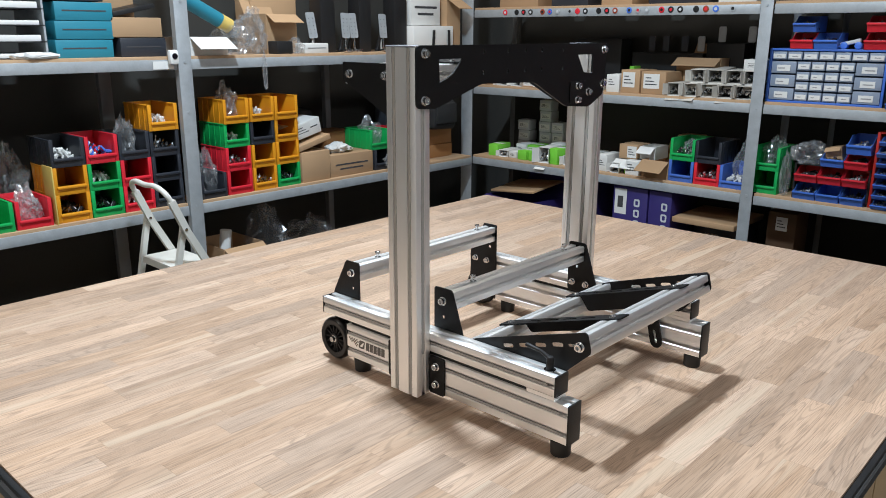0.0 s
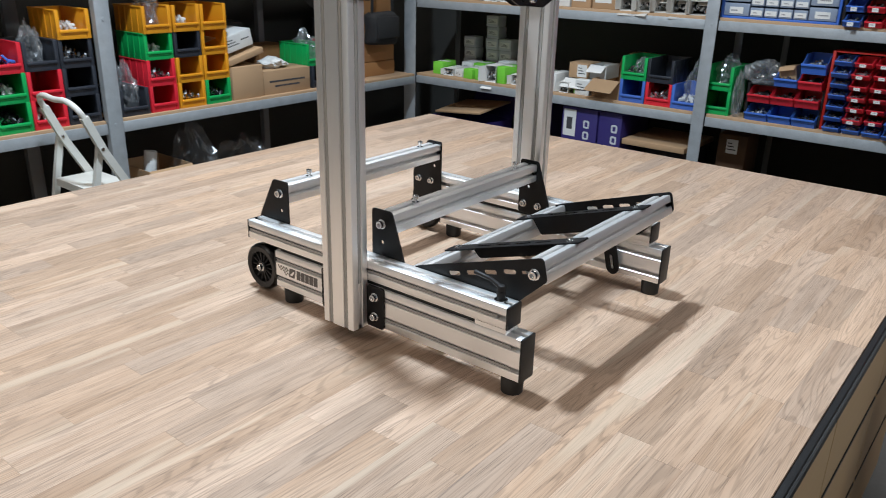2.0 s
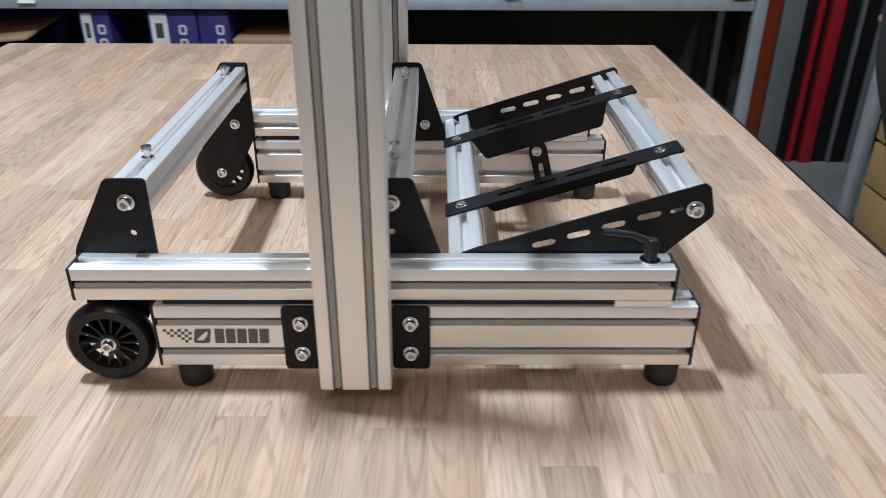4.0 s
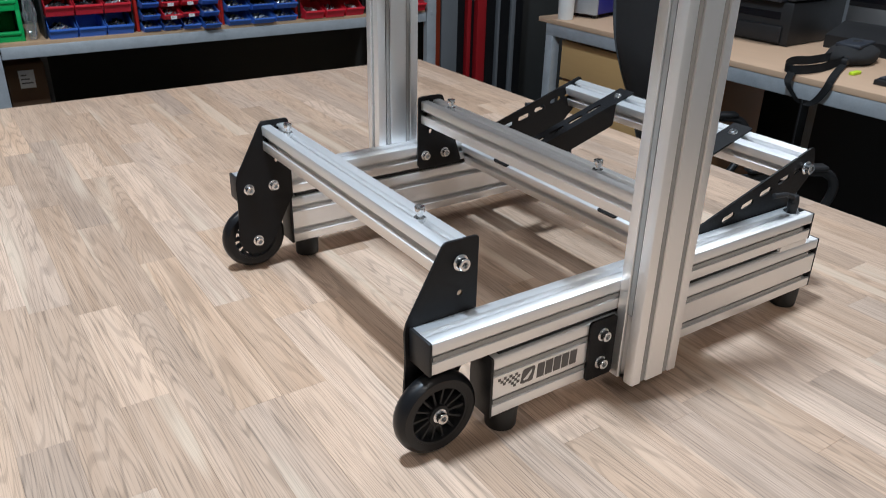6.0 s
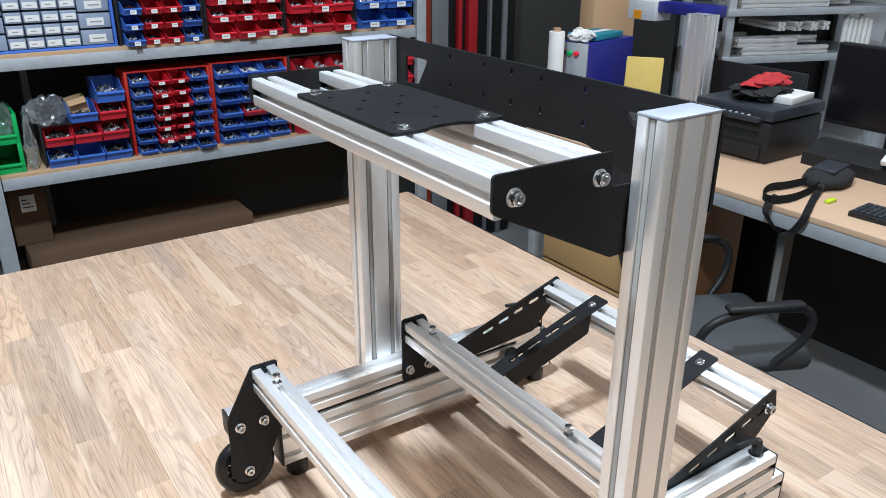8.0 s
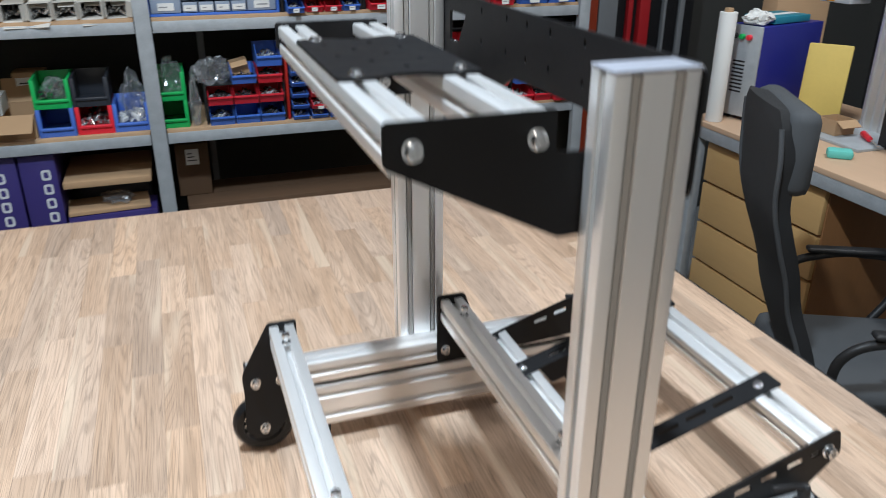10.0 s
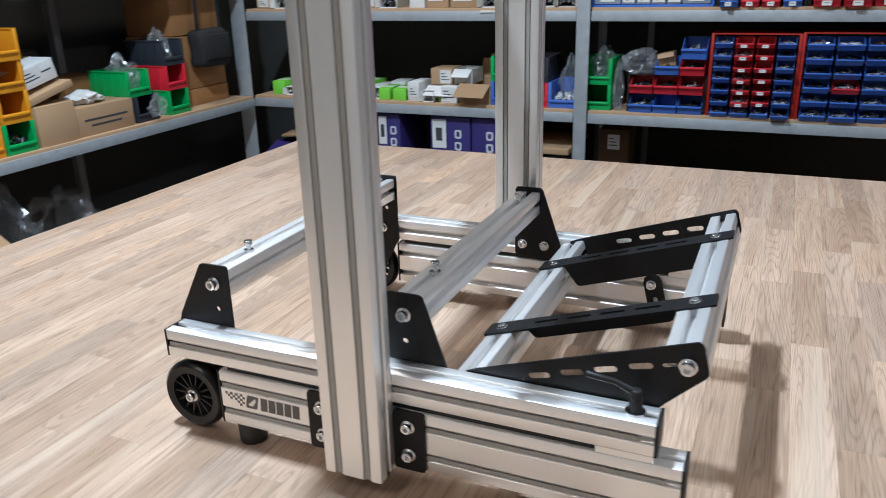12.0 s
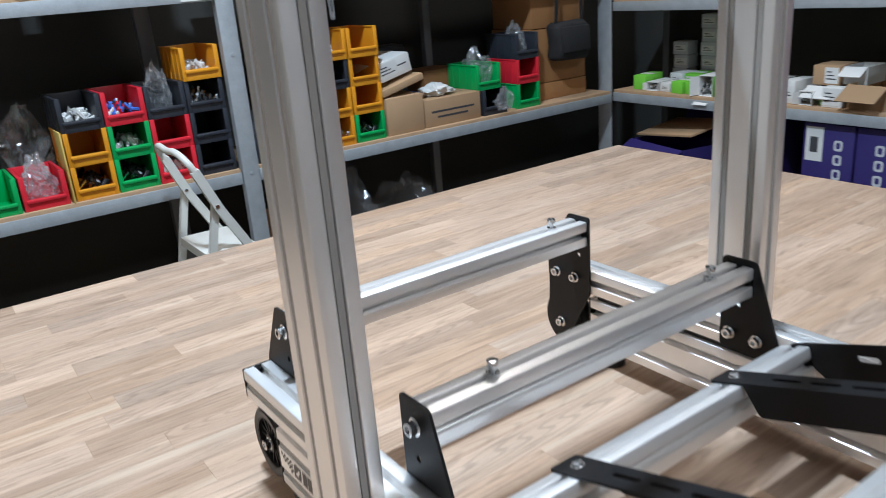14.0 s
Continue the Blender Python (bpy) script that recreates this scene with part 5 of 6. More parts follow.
tall_carton(-1.345, 0.135, 0.49, True)
tall_carton(-1.03, 0.225, 0.49, True)
tall_carton(-0.795, 0.14, 0.49, False)
carton(BACK(-0.60, 0.30, 0.24), 0.30, 0.20, 0.325, DGREY, "dark box at the back of the shelf", inside=DGREY)
carton(BACK(-0.645, 0.30, 0.03), 0.37, 0.20, 0.20, PURPLE, "dark purple carton under a brown tray", inside=PURPLE)
carton(BACK(-0.64, 0.632, 0.02), 0.36, 0.42, 0.03, CARD, "flat brown cardboard tray", 0)
carton(BACK(-0.64, 0.503, 0.025) @ pose(0, 0, 0, 0, 0, 4), 0.34, 0.19, 0.018, CARD, "flat brown cardboard sheet on a carton", 0)
bag(BACK(-0.44, 0.525, 0.12), 0.16, 0.14, 0.05, 83, "crumpled clear plastic bag between trays")
carton(BACK(-2.02, 0.30, 0.03) @ pose(0, 0, 0, 0, 0, -12), 0.42, 0.34, 0.30, PURPLE, "open dark purple printed carton", 2, inside=PURPLE)
carton(BACK(-2.0, 0.615, 0.06) @ pose(0, 0, 0, 8, -6, -8), 0.40, 0.30, 0.012, CARD, "loose brown cardboard sheet on a carton")
# Two boxes deep under the shelf, coloured dark to stand for its shade.
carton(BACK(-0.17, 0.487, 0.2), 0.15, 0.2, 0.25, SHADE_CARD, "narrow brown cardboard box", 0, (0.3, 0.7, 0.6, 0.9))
carton(BACK(-0.14, 0.30, 0.06), 1.0, 0.35, 0.185, SHADE_CARD, "long cardboard box with print, coloured dark for the shade under the shelf", 0, bars=1, inside=SHADE_CARD)

# ---- step ladder ----
lad = thing("step_ladder", "worn white folding step ladder beside the workbench", "ladder", pose(0, 0, 0))


def tube_part(name, pts, r, material, parent, label="", flat=1.0):
    """A bent tube through points."""
    cu = bpy.data.curves.new(name, "CURVE")
    cu.dimensions, cu.bevel_depth, cu.bevel_resolution, cu.resolution_u = "3D", r, 3, 6
    sp = cu.splines.new("BEZIER")
    sp.bezier_points.add(len(pts) - 1)
    for bp, p in zip(sp.bezier_points, pts):
        bp.co, bp.handle_left_type, bp.handle_right_type = p, "AUTO", "AUTO"
    cu.use_fill_caps = True
    tmp = bpy.data.objects.new(name, cu)
    me = bpy.data.meshes.new_from_object(tmp)
    bpy.data.objects.remove(tmp)
    me.name = name
    me.materials.append(material)
    me.shade_smooth()
    return part(name, me, material, parent, label)


def flat_bar(name, pts, w, parent, x, label=""):
    """A flat-sided bent bar through (y, z) points in a plane of constant x."""
    left, right = [], []
    for k, (y, z) in enumerate(pts):
        a, b = pts[max(0, k - 1)], pts[min(len(pts) - 1, k + 1)]
        d = Vector((b[0] - a[0], b[1] - a[1])).normalized()
        left.append((y - d.y * w / 2, z + d.x * w / 2))
        right.append((y + d.y * w / 2, z - d.x * w / 2))
    return part(name, prism(bmesh.new(), left + right[::-1], x - 0.011, x + 0.011, "x"), WHITE_PAINT, parent, label)


for x in (-1.66, -1.972):
    flat_bar("side_rail", [(0.985, 0.0), (0.615, 0.68), (0.528, 0.84), (0.466, 0.985)], 0.030, lad, x)
    flat_bar("rear_leg", [(0.34, 0.0), (0.485, 0.69), (0.524, 0.862)], 0.024, lad, x - 0.0245 if x < -1.8 else x - 0.0235)
    part("rivet", cyl(bmesh.new(), (x - 0.037, 0.518, 0.856), (x + 0.014, 0.518, 0.856), 0.007, n=14, bev=0.001), ZINC, lad, "steel pivot rivet")
tube_part("top_bow", [(-1.66, 0.470, 0.975), (-1.668, 0.452, 1.012), (-1.715, 0.438, 1.040), (-1.80, 0.432, 1.040), (-1.915, 0.438, 1.040), (-1.965, 0.452, 1.012), (-1.972, 0.470, 0.975)], 0.0118, WHITE_PAINT, lad, "white bent top handle")
for ya, yb, z in ((0.462, 0.640, 0.672), (0.62, 0.79, 0.42), (0.74, 0.91, 0.19)):
    bm = box(bmesh.new(), -1.957, -1.675, ya, yb, z + 0.014, z + 0.020, 0.002)
    box(bm, -1.957, -1.675, yb - 0.004, yb, z - 0.012, z + 0.014)
    box(bm, -1.957, -1.675, ya, ya + 0.004, z - 0.012, z + 0.014)
    part("tread", bm, WHITE_PAINT, lad, "white sheet metal tread")

# ---- upright stock in the corner ----
for x0, x1, y, mm, lab in ((1.907, 1.984, 3.10, ORANGE, "orange-red painted steel flat standing on end"), (1.990, 2.100, 3.10, STEEL_GREY, "grey steel upright standing on end"), (2.106, 2.154, 3.11, BLACK_STEEL, "black steel profile standing on end"),
                           (2.160, 2.187, 3.09, BRIGHT_RED, "thin bright red steel profile standing on end"), (2.192, 2.219, 3.11, BLACK_STEEL, "black steel profile standing on end"), (2.223, 2.284, 3.08, BRIGHT_RED, "bright red steel profile standing on end"),
                           (2.289, 2.364, 3.10, BLACK_STEEL, "black steel profile standing on end"), (2.369, 2.384, 3.08, STEEL_GREY, "thin worn grey steel flat standing on end"), (2.389, 2.460, 3.09, BLACK_STEEL, "black steel profile standing on end"),
                           (2.466, 2.497, 3.08, STEEL_GREY, "grey steel profile standing on end"), (2.503, 2.56, 3.09, BLACK_STEEL, "black steel profile standing on end")):
    solo("steel_profile", box(bmesh.new(), x0, x1, y, y + 0.06, 0, 2.5, 0.004), mm, lab, "steel profile", group="steel stock")
solo("dark_panel", B(1.88, 3.38, 3.30, 3.34, 0.0, 2.6, 0.003), BLACK_WALL, "black panel behind the steel stock", "panel", kind="structure")
cable = thing("red_cable", "coiled red cable hanging on the shelf end", "cable", pose(1.93, 3.1141, 1.30))
tube_part("cable_loop", [(0.0, 0, 0.3), (-0.03, 0, 0.1), (0.01, 0, 0.0), (0.05, 0, 0.1), (0.02, 0, 0.3)], 0.006, BRIGHT_RED, cable)

# ---- desk ----
DX, DZ = 2.03, 0.90
desk = thing("desk", "long workshop desk with a wood-look top and grey steel frame", "desk", pose(0, 0, 0))
part("desktop", B(DX, 2.88, -0.9, 2.33, DZ - 0.022, DZ, 0.002), DESK_WOOD, desk, "wood-look laminate top")
part("apron", B(DX + 0.003, DX + 0.03, -0.9, 2.275, DZ - 0.075, DZ - 0.0225, 0.002), GALV, desk, "grey steel apron")
for y in (-0.88, 1.26, 2.225):
    if y != 1.26:
        part("leg", B(DX + 0.004, DX + 0.05, y, y + 0.05, 0, DZ - 0.075, 0.002), GALV, desk)
    part("leg", B(2.74, 2.79, y, y + 0.05, 0, DZ - 0.0225, 0.002), GALV, desk)
part("modesty_panel", B(2.70, 2.72, -0.88, 1.25, 0.1, DZ - 0.03), BLACK_PLASTIC, desk, "black back panel")
drw = thing("drawer_unit", "plywood drawer unit with dark finger gaps under the desk", "drawer unit", pose(0, 0, 0))
part("drawer_body", B(DX + 0.06, 2.68, 1.50, 2.20, 0.06, DZ - 0.08, 0.002), BROWN, drw, "brown wooden carcass")
for k in range(4):
    part("drawer_front", B(DX + 0.04, DX + 0.0595, 1.505, 2.195, 0.07 + k * 0.188, 0.07 + k * 0.188 + 0.174, 0.002), DRAWER_PLY, drw, "plywood drawer front")

roll = thing("film_roll", "standing roll of white stretch film", "film roll", pose(2.085, 2.205, DZ))
part("film", cyl(bmesh.new(), (0, 0, 0.0), (0, 0, 0.46), 0.036, n=28, bev=0.003), WHITE, roll)
part("core", cyl(bmesh.new(), (0, 0, 0.46), (0, 0, 0.475), 0.018, n=20), CARD, roll, "cardboard core")

mach = thing("marking_machine", "laser marking machine with blue sides and a grey steel front", "machine", pose(2.20, 2.125, DZ) @ pose(0, 0, 0, 0, 0, 13))
part("housing", box(bmesh.new(), 0.012, 0.42, 0.0, 0.17, 0.02, 0.40, 0.004), MACHINE_BLUE, mach, "blue painted housing")
part("front_panel", box(bmesh.new(), 0.0, 0.012, -0.002, 0.172, 0.018, 0.402, 0.002), GALV, mach, "brushed grey front panel")
for k, mm in enumerate((RED, GRN, BLACK_PLASTIC)):
    part("knob", cyl(bmesh.new(), (0.0, 0.05 + 0.036 * k, 0.355), (-0.018, 0.05 + 0.036 * k, 0.355), 0.012, n=18, bev=0.003), mm, mach)
for k in range(9):
    part("vent_slit", B(-0.0012, 0.0, 0.06, 0.12, 0.12 + 0.016 * k, 0.127 + 0.016 * k), BLACK_PLASTIC, mach)
for x in (0.04, 0.38):
    for y in (0.03, 0.14):
        part("foot", cyl(bmesh.new(), (x, y, 0), (x, y, 0.02), 0.016, n=16), RUBBER, mach)
carton(pose(2.30, 2.17, DZ + 0.4035) @ pose(0, 0, 0, 0, 0, 13), 0.24, 0.16, 0.028, TEAL, "stack of printed booklets on the machine", inside=WHITE)
bag(pose(2.24, 2.21, DZ + 0.4035), 0.13, 0.12, 0.06, 61, "crumpled white tissue on the machine", PAPER)
carton(pose(2.52, 2.42, 0), 0.30, 0.1, 1.52, CARD, "tall brown cardboard box behind the machine")
head = thing("laser_column", "aluminium column with a blue laser head", "machine", pose(2.60, 1.815, DZ))
part("column_base", box(bmesh.new(), -0.30, 0.12, -0.20, 0.16, 0.0, 0.012, 0.002), GALV, head, "silver base plate")
part("column_post", profile(0.12, 0.08, 0.53), ALU, head, "slotted aluminium column", Matrix(((0, 0, 1, -0.04), (0, 1, 0, -0.06), (1, 0, 0, 0.012), (0, 0, 0, 1))))
part("laser_arm", box(bmesh.new(), 0.04, 0.14, -0.02, 0.30, 0.522, 0.572, 0.004), MACHINE_BLUE, head, "blue laser arm")
part("laser_scanner", box(bmesh.new(), 0.02, 0.14, 0.30, 0.47, 0.48, 0.572, 0.004), WALL_GREY, head, "grey scanner head")
part("warning_mark", B(0.0175, 0.0195, 0.38, 0.43, 0.485, 0.525), YEL, head, "yellow warning mark")
solo("padded_envelope", jitter(box(bmesh.new(), 0, 0.17, 0, 0.02, 0, 0.345, 0.006), 0.004, 12), ENVELOPE, "yellow padded envelope standing on the desk", "envelope", pose(2.36, 2.03, DZ) @ pose(0, 0, 0, -5, 0, -52))
solo("sponge", box(bmesh.new(), 0, 0.09, 0, 0.06, 0, 0.032, 0.010), TEAL_FOAM, "teal sponge on the desk", "sponge", pose(2.135, 1.60, DZ) @ pose(0, 0, 0, 0, 0, -40))
scr = thing("screwdriver", "red-handled screwdriver on the base plate", "screwdriver", pose(2.42, 1.68, DZ + 0.025) @ pose(0, 0, 0, 0, 0, 60))
part("screwdriver_handle", cyl(bmesh.new(), (0, 0, 0), (0.09, 0, 0), 0.011, 0.013, 14, 0.003), RED, scr)
part("blade", cyl(bmesh.new(), (-0.1, 0, 0), (0, 0, 0), 0.003, n=10), ZINC, scr)
carton(pose(2.36, 1.80, DZ + 0.0125), 0.10, 0.10, 0.06, CARD, "small brown carton with oddments", 1)

prn = thing("printer", "black laser printer on the desk", "printer", pose(2.435, 1.285, DZ) @ pose(0, 0, 0, 0, 0, 1))
part("printer_body", box(bmesh.new(), 0, 0.38, 0, 0.37, 0.0, 0.17, 0.012), BLACK_PLASTIC, prn)
part("scanner_lid", box(bmesh.new(), -0.005, 0.38, -0.005, 0.375, 0.174, 0.225, 0.012), DGREY, prn, "dark grey scanner lid")
part("control_panel", box(bmesh.new(), -0.03, 0.02, 0.04, 0.33, 0.168, 0.19, 0.005), DGREY, prn)
part("paper_slot", B(-0.0015, 0.0, 0.05, 0.32, 0.10, 0.128), SCREEN, prn)
part("paper_tray", box(bmesh.new(), -0.012, 0.0, 0.03, 0.34, 0.012, 0.075, 0.004), BLACK_PLASTIC, prn)
for k in range(5):
    part("button", cyl(bmesh.new(), (-0.012, 0.10 + 0.03 * k, 0.19), (-0.012, 0.10 + 0.03 * k, 0.193), 0.006, n=12), WALL_GREY, prn)
bag(pose(2.60, 1.47, DZ + 0.2255), 0.26, 0.22, 0.075, 63, "dark crumpled clothing on the printer", FABRIC)
bag(pose(2.62, 1.46, DZ + 0.275), 0.26, 0.13, 0.055, 65, "red work gloves on the printer", CLOTH_RED)
carton(pose(2.58, 1.30, DZ + 0.2255) @ pose(0, 0, 0, 0, 0, 8), 0.2, 0.15, 0.03, PAPER, "stack of white papers on the printer", inside=PAPER)

mon = thing("monitor", "black computer monitor switched off", "monitor", pose(2.76, 0.735, DZ))
part("screen_shell", box(bmesh.new(), 0, 0.04, -0.05, 0.52, 0.145, 0.475, 0.006), BLACK_PLASTIC, mon)
part("screen", B(-0.0012, 0.0, -0.04, 0.51, 0.165, 0.465), SCREEN, mon, "dark glossy screen")
part("monitor_neck", box(bmesh.new(), 0.03, 0.07, 0.19, 0.27, 0.01, 0.2, 0.004), BLACK_PLASTIC, mon)
part("monitor_foot", box(bmesh.new(), -0.04, 0.14, 0.10, 0.36, 0.0, 0.014, 0.004), BLACK_PLASTIC, mon)
dock = thing("label_printer", "low black sloped desktop device", "device", pose(2.585, 0.76, DZ))
part("device_body", prism(bmesh.new(), [(0.0, 0.0), (0.17, 0.0), (0.17, 0.09), (0.12, 0.095), (0.0, 0.05)], 0.0, 0.46, "y"), BLACK_PLASTIC, dock)
solo("paper_scrap", jitter(box(bmesh.new(), 0, 0.10, 0, 0.10, 0.0, 0.02, 0.004), 0.006, 14), PAPER, "crumpled white paper on a black device", "paper", pose(2.60, 0.80, DZ + 0.072) @ pose(0, 0, 0, 0, -20, 10))

wb = thing("waist_bag", "black waist bag with a webbing strap on the desk", "bag", pose(2.42, 1.00, DZ) @ pose(0, 0, 0, 0, 0, 10))
bm = bmesh.new()
bmesh.ops.create_uvsphere(bm, u_segments=24, v_segments=14, radius=1)
for v in bm.verts:
    v.co = Vector((v.co.x * 0.13, v.co.y * 0.085, max(-0.6, v.co.z) * 0.045 + 0.027))
part("bag_body", jitter(bm, 0.008, 20), FABRIC, wb, smooth=60)
part("bag_top", box(bmesh.new(), -0.075, 0.075, -0.045, 0.045, 0.058, 0.074, 0.007), DGREY, wb, "grey zipped top panel")


def ribbon(pts, width, up=(0, 0, 1), thick=0.003):
    """A webbing band through points, standing along up."""
    pts, up = [Vector(p) for p in pts], Vector(up).normalized()
    bm = bmesh.new()
    fine = []
    for k in range(len(pts) - 1):
        p0, p1, p2, p3 = pts[max(0, k - 1)], pts[k], pts[k + 1], pts[min(len(pts) - 1, k + 2)]
        for s in range(6):
            g = s / 6
            fine.append(0.5 * (2 * p1 + (p2 - p0) * g + (2 * p0 - 5 * p1 + 4 * p2 - p3) * g * g + (3 * p1 - p0 - 3 * p2 + p3) * g ** 3))
    fine.append(pts[-1])
    vs = [(bm.verts.new(p), bm.verts.new(p + up * width)) for p in fine]
    for (a, b), (c, d) in zip(vs, vs[1:]):
        bm.faces.new((a, c, d, b))
    bmesh.ops.solidify(bm, geom=bm.faces[:], thickness=thick)
    return bm


part("strap", ribbon([(-0.10, 0.03, 0.012), (-0.19, 0.075, 0.003), (-0.28, 0.10, 0.008), (-0.36, 0.09, 0.002), (-0.40, 0.04, 0.004), (-0.33, 0.00, 0.004), (-0.22, -0.01, 0.003), (-0.11, -0.02, 0.012)], 0.03, (0.15, 0.1, 1)), FABRIC, wb, "black webbing strap", smooth=60)
part("strap", ribbon([(-0.30, 0.05, 0.006), (-0.39, 0.035, 0.012), (-0.428, 0.03, -0.02), (-0.428, 0.01, -0.05), (-0.426, -0.03, -0.085), (-0.424, -0.07, -0.07), (-0.428, -0.10, -0.02), (-0.40, -0.10, 0.008), (-0.25, -0.06, 0.006), (-0.11, -0.03, 0.014)], 0.028, (0.2, 1, 0.1)), FABRIC, wb, "black webbing strap over the desk edge", smooth=60)
part("buckle", box(bmesh.new(), -0.145, -0.105, -0.035, 0.0, 0.01, 0.032, 0.005), BLACK_PLASTIC, wb, "black plastic buckle")
solo("marker", box(bmesh.new(), 0, 0.05, 0, 0.02, 0, 0.012, 0.004), LIME_TAPE, "small lime plastic clip on the desk", "clip", pose(2.20, 0.86, DZ))
kb = thing("keyboard", "black keyboard on the desk", "keyboard", pose(2.17, 0.34, DZ) @ pose(0, 0, 0, 0, 0, 4))
part("keyboard_base", box(bmesh.new(), 0, 0.14, 0, 0.42, 0, 0.018, 0.004), BLACK_PLASTIC, kb)
KEY = mesh_of(B(0, 0.015, 0, 0.0165, 0, 0.006, 0.0015), "key", DGREY)
for i in range(6):
    for j in range(20):
        part("key", KEY, None, kb, m=pose(0.012 + 0.020 * i, 0.010 + 0.0202 * j, 0.018))

# ---- rack of aluminium stock behind the desk ----
RX0, RX1, RY = 0.0, 1.03, 0.0
RACK = pose(2.95, 1.95, 0, 0, 0, -20)
rk = thing("profile_rack", "grey steel rack full of aluminium profile lengths", "rack", RACK)
for x in (RX0 + 0.01, RX1 - 0.05):
    for y in (RY, RY + 0.40):
        part("rack_post", B(x, x + 0.04, y, y + 0.04, 0.0, 2.3, 0.002), GALV, rk)
for z in (0.70, 1.205, 1.435, 1.80):
    part("rack_shelf", B(RX0, RX1, RY - 0.012, RY - 0.002, z - 0.035, z, 0.001), GALV, rk, "steel shelf edge")
    part("rack_board", B(RX0 + 0.055, RX1 - 0.055, RY, RY + 0.44, z - 0.012, z), STEEL_GREY, rk)
part("rack_back", B(RX0, RX1, RY + 0.45, RY + 0.46, 0.0, 1.80), BLACK_PLASTIC, rk, "black back panel")
rr = random.Random(9)
PLEN = {(w, ln): mesh_of(profile(w, 0.04, ln), "profile_length", ALU) for w in (0.04, 0.08) for ln in (0.22, 0.34, 0.5, 0.72)}


def stock(x, y, z, w, ln, turn, label="length of silver aluminium profile on a rack"):
    ob = new("profile_length", PLEN[w, ln])
    ob.matrix_basis = RACK @ pose(x, y, z, 0, 0, turn)
    tagged(ob, label, "aluminium profile", "stock lengths")


for z in (1.2055, 1.4355):
    for layer in range(3):
        for row in range(4):
            x = RX0 + 0.07 + rr.uniform(0, 0.12)
            while x < RX1 - 0.35:
                ln = rr.choice((0.22, 0.34, 0.5, 0.72))
                if x + ln > (0.66 if z < 1.4 else RX1 - 0.07) or rr.random() < (0.12, 0.3, 0.62)[layer] + (0.3 if z < 1.4 and layer else 0):
                    x += 0.16
                    continue
                stock(x, RY + 0.012 + 0.088 * row + rr.uniform(0, 0.003), z + 0.0405 * layer, rr.choice((0.04, 0.08)), ln, 0)
                x += ln + 0.015
for k in range(4):
    stock(RX0 + 0.32 + 0.085 * k, RY - 0.03 - 0.01 * (k % 3), 1.2055 + 0.1225, 0.04, 0.34, 90, "short aluminium offcut lying across a rack")
for k in range(6):
    solo("white_tube", cyl(bmesh.new(), (0, 0, 0), (0, 0, 0.185 - 0.012 * (k % 3)), 0.013, n=16, bev=0.002), WHITE, "thin white plastic tube standing on the rack", "tube", RACK @ pose(0.72 + 0.030 * k, RY + 0.03, 1.2055), "white tubes")
solo("dark_sheet", B(2.90, 2.92, 1.45, 2.05, 0.0, DZ + 0.30, 0.004), BLACK_PLASTIC, "thin black panel standing behind the desk", "panel")
hang = thing("tag_bundle", "bundle of coloured tags hanging from the rack", "tags", RACK @ pose(RX1 - 0.21, RY - 0.040, 1.60) @ Matrix.Scale(0.95, 4))
tube_part("cord", [(-0.010, 0, 0.055), (0.03, -0.01, 0.08), (0.05, 0, 0.03)], 0.003, BLACK_PLASTIC, hang, "thin black cord")
for k, mm in enumerate((WHITE, GRN, BRIGHT_RED, YEL, BLU, ORANGE, YEL, BRIGHT_RED, GRN)):
    part("tag", box(bmesh.new(), 0.0, 0.11, -0.004 * k, -0.004 * k + 0.003, 0.0, 0.035, 0.001), mm, hang, m=pose(0.03, 0, 0.02, 0, -40 + 19 * k, 0))

# ---- office chair ----
ch = thing("office_chair", "black high-backed office chair with curved armrests", "chair", pose(1.738, 0.992, 0) @ pose(0, 0, 0, 0, 0, -26))
part("seat", box(bmesh.new(), -0.22, 0.31, -0.245, 0.245, 0.42, 0.505, 0.04), SEAT_FABRIC, ch, smooth=60)


def bend(f, stops):
    """The value at f between stops (position, value), eased."""
    for (a, u), (b, v) in zip(stops, stops[1:]):
        if f <= b:
            g = (f - a) / (b - a)
            return u + (v - u) * (0.6 * g + 0.4 * g * g * (3 - 2 * g))
    return stops[-1][1]


BACK_X = ((0, -0.165), (0.34, -0.262), (0.68, -0.352), (1, -0.372))
BACK_W = ((0, 0.15), (0.26, 0.145), (0.62, 0.19), (0.86, 0.205), (0.96, 0.19), (1, 0.155))
bm = bmesh.new()
n, w = 26, 12
for k in range(n + 1):
    f = k / n
    z = 0.46 + 0.83 * f
    half_w = bend(f, BACK_W)
    x = bend(f, BACK_X)
    for j in range(w + 1):
        u = j / w * 2 - 1
        bm.verts.new((x - 0.030 * (1 - u * u), u * half_w, z - 0.012 * u * u * f))
bm.verts.ensure_lookup_table()
for k in range(n):
    for j in range(w):
        a = k * (w + 1) + j
        bm.faces.new((bm.verts[a], bm.verts[a + 1], bm.verts[a + w + 2], bm.verts[a + w + 1]))
bmesh.ops.recalc_face_normals(bm, faces=bm.faces[:])
bmesh.ops.solidify(bm, geom=bm.faces[:], thickness=0.045)
back = part("backrest", bm, FABRIC, ch, smooth=60)
for s in (-1, 1):
    tube_part("piping", [(bend(f, BACK_X) + 0.0, s * bend(f, BACK_W), 0.46 + 0.83 * f - 0.012 * f) for f in (0.05, 0.15, 0.26, 0.4, 0.55, 0.7, 0.85, 0.95)], 0.007, SEAT_FABRIC, ch, "grey edge piping")
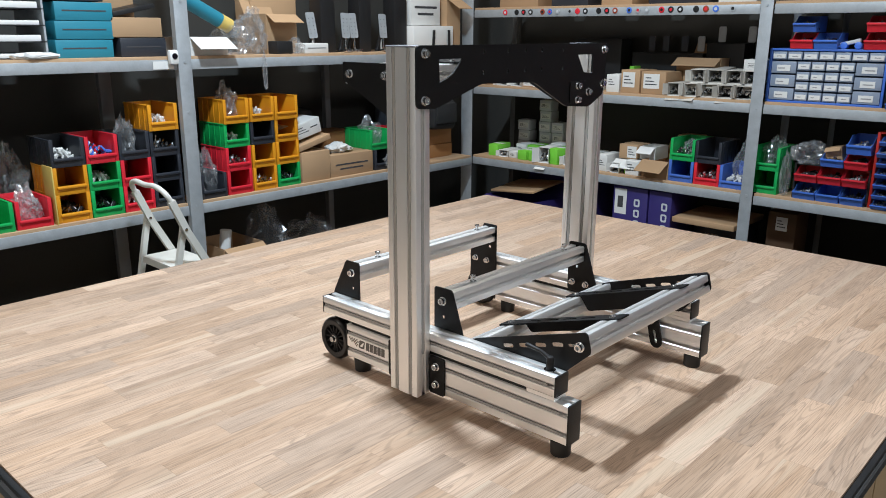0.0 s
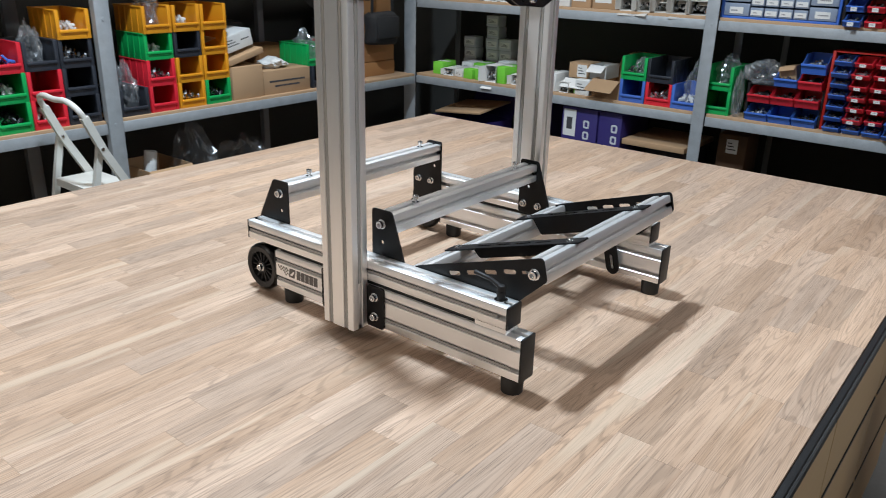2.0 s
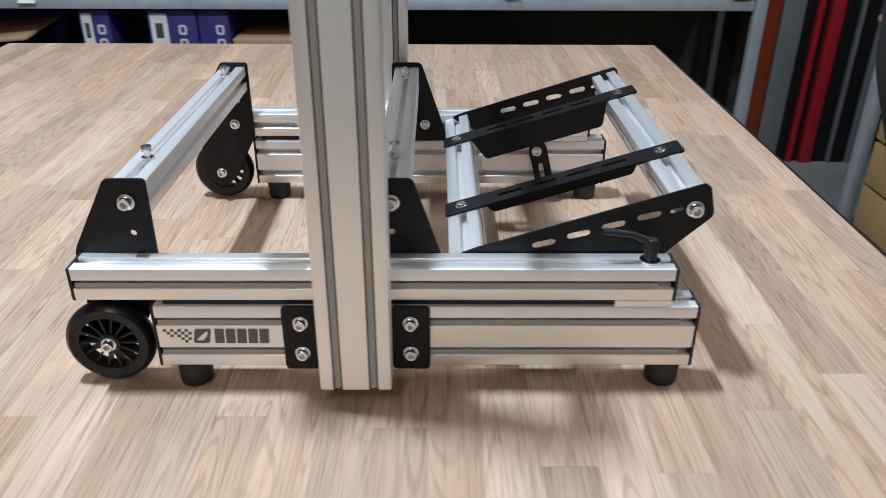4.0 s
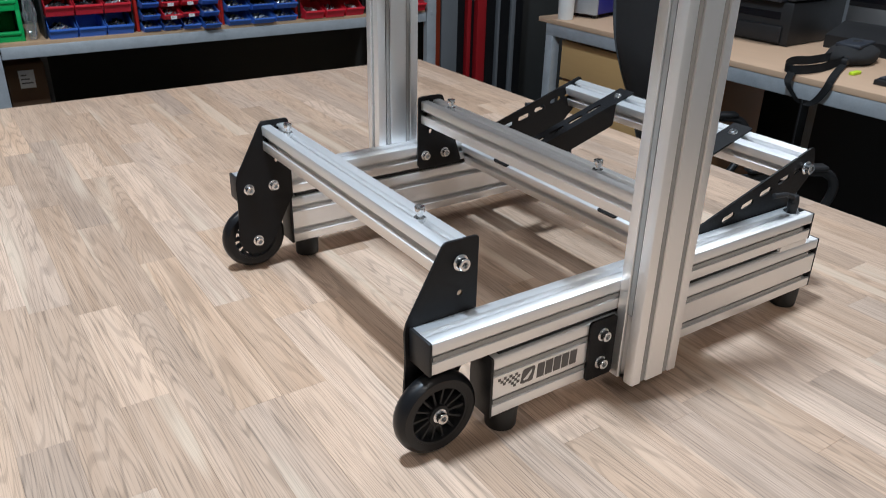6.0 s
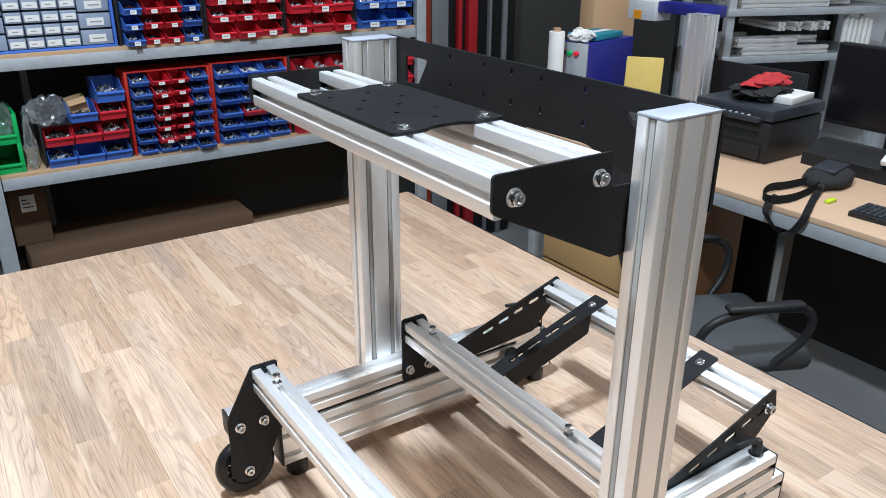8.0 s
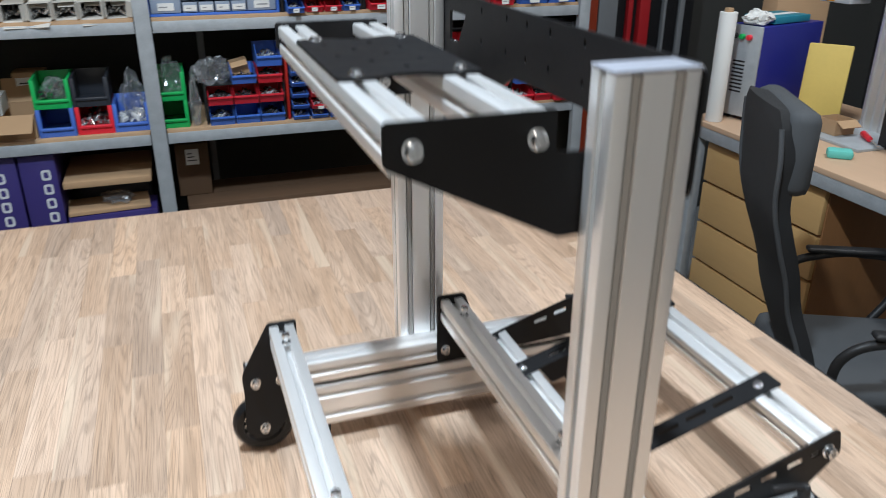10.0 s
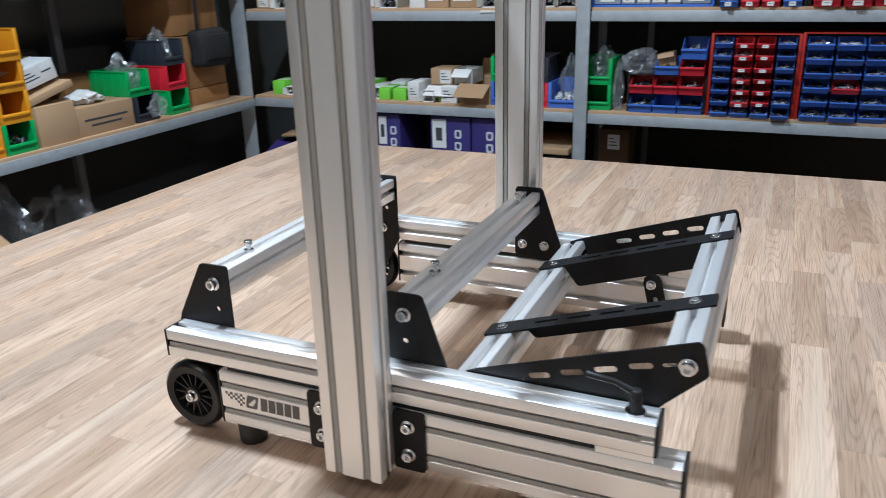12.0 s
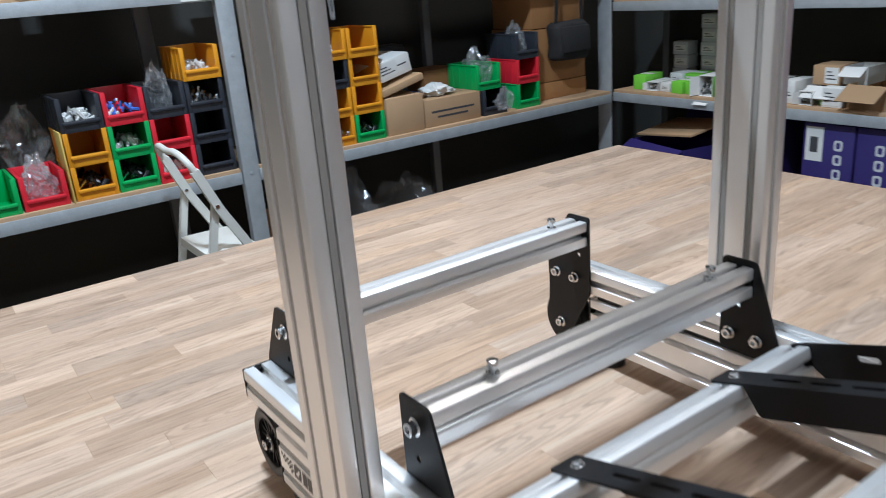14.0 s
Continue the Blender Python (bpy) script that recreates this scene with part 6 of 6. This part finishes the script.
part("headrest_pad", box(bmesh.new(), -0.350, -0.265, -0.195, 0.195, 1.05, 1.28, 0.03), SEAT_FABRIC, ch, smooth=60)
for s in (-1, 1):
    tube_part("armrest", [(-0.10, s * 0.22, 0.47), (-0.14, s * 0.265, 0.55), (-0.12, s * 0.285, 0.645), (-0.02, s * 0.29, 0.69), (0.12, s * 0.29, 0.70), (0.22, s * 0.285, 0.675), (0.235, s * 0.275, 0.60), (0.15, s * 0.24, 0.46)], 0.0145, BLACK_PLASTIC, ch, "curved black plastic armrest")
    pad = box(bmesh.new(), -0.07, 0.19, s * 0.29 - 0.022, s * 0.29 + 0.022, 0.702, 0.720, 0.008)
    part("arm_pad", pad, BLACK_PLASTIC, ch, "black moulded arm pad", smooth=50)
part("gas_column", cyl(bmesh.new(), (0, 0, 0.09), (0, 0, 0.43), 0.026, n=20), BLACK_PLASTIC, ch)
for k in range(5):
    a = 2 * math.pi * k / 5
    part("base_arm", prism(bmesh.new(), [(0.02, 0.07), (0.29, 0.06), (0.29, 0.085), (0.02, 0.11)], -0.018, 0.018, "y"), BLACK_PLASTIC, ch, m=pose(0, 0, 0, 0, 0, 72 * k))
    part("castor", cyl(bmesh.new(), (0.28, -0.02, 0.03), (0.28, 0.02, 0.03), 0.03, n=18, bev=0.004), BLACK_PLASTIC, ch, m=pose(0, 0, 0, 0, 0, 72 * k))

# ---- oak staves of the worktop ----
rng = random.Random(7)
cols = 35
sw = 2 * WX / cols
cache = {}
for c in range(cols):
    y = -WY
    first = True
    while y < WY - 1e-6:
        ln = rng.choice((0.26, 0.36, 0.46, 0.58)) * (rng.choice((0.35, 0.6, 0.85, 1.0)) if first else 1)
        first = False
        ln = round(ln, 2)
        if WY - (y + ln) < 0.12:
            ln = round(WY - y, 4)
        key = ln
        if key not in cache:
            cache[key] = mesh_of(B(0.00006, sw - 0.00006, 0.00006, ln - 0.00006, 0, 0.026, 0.0002), "stave", OAK)
        part("stave", cache[key], OAK, bench, m=pose(-WX + c * sw, y, TOP - 0.026 + rng.uniform(-0.00012, 0)))
        y += ln
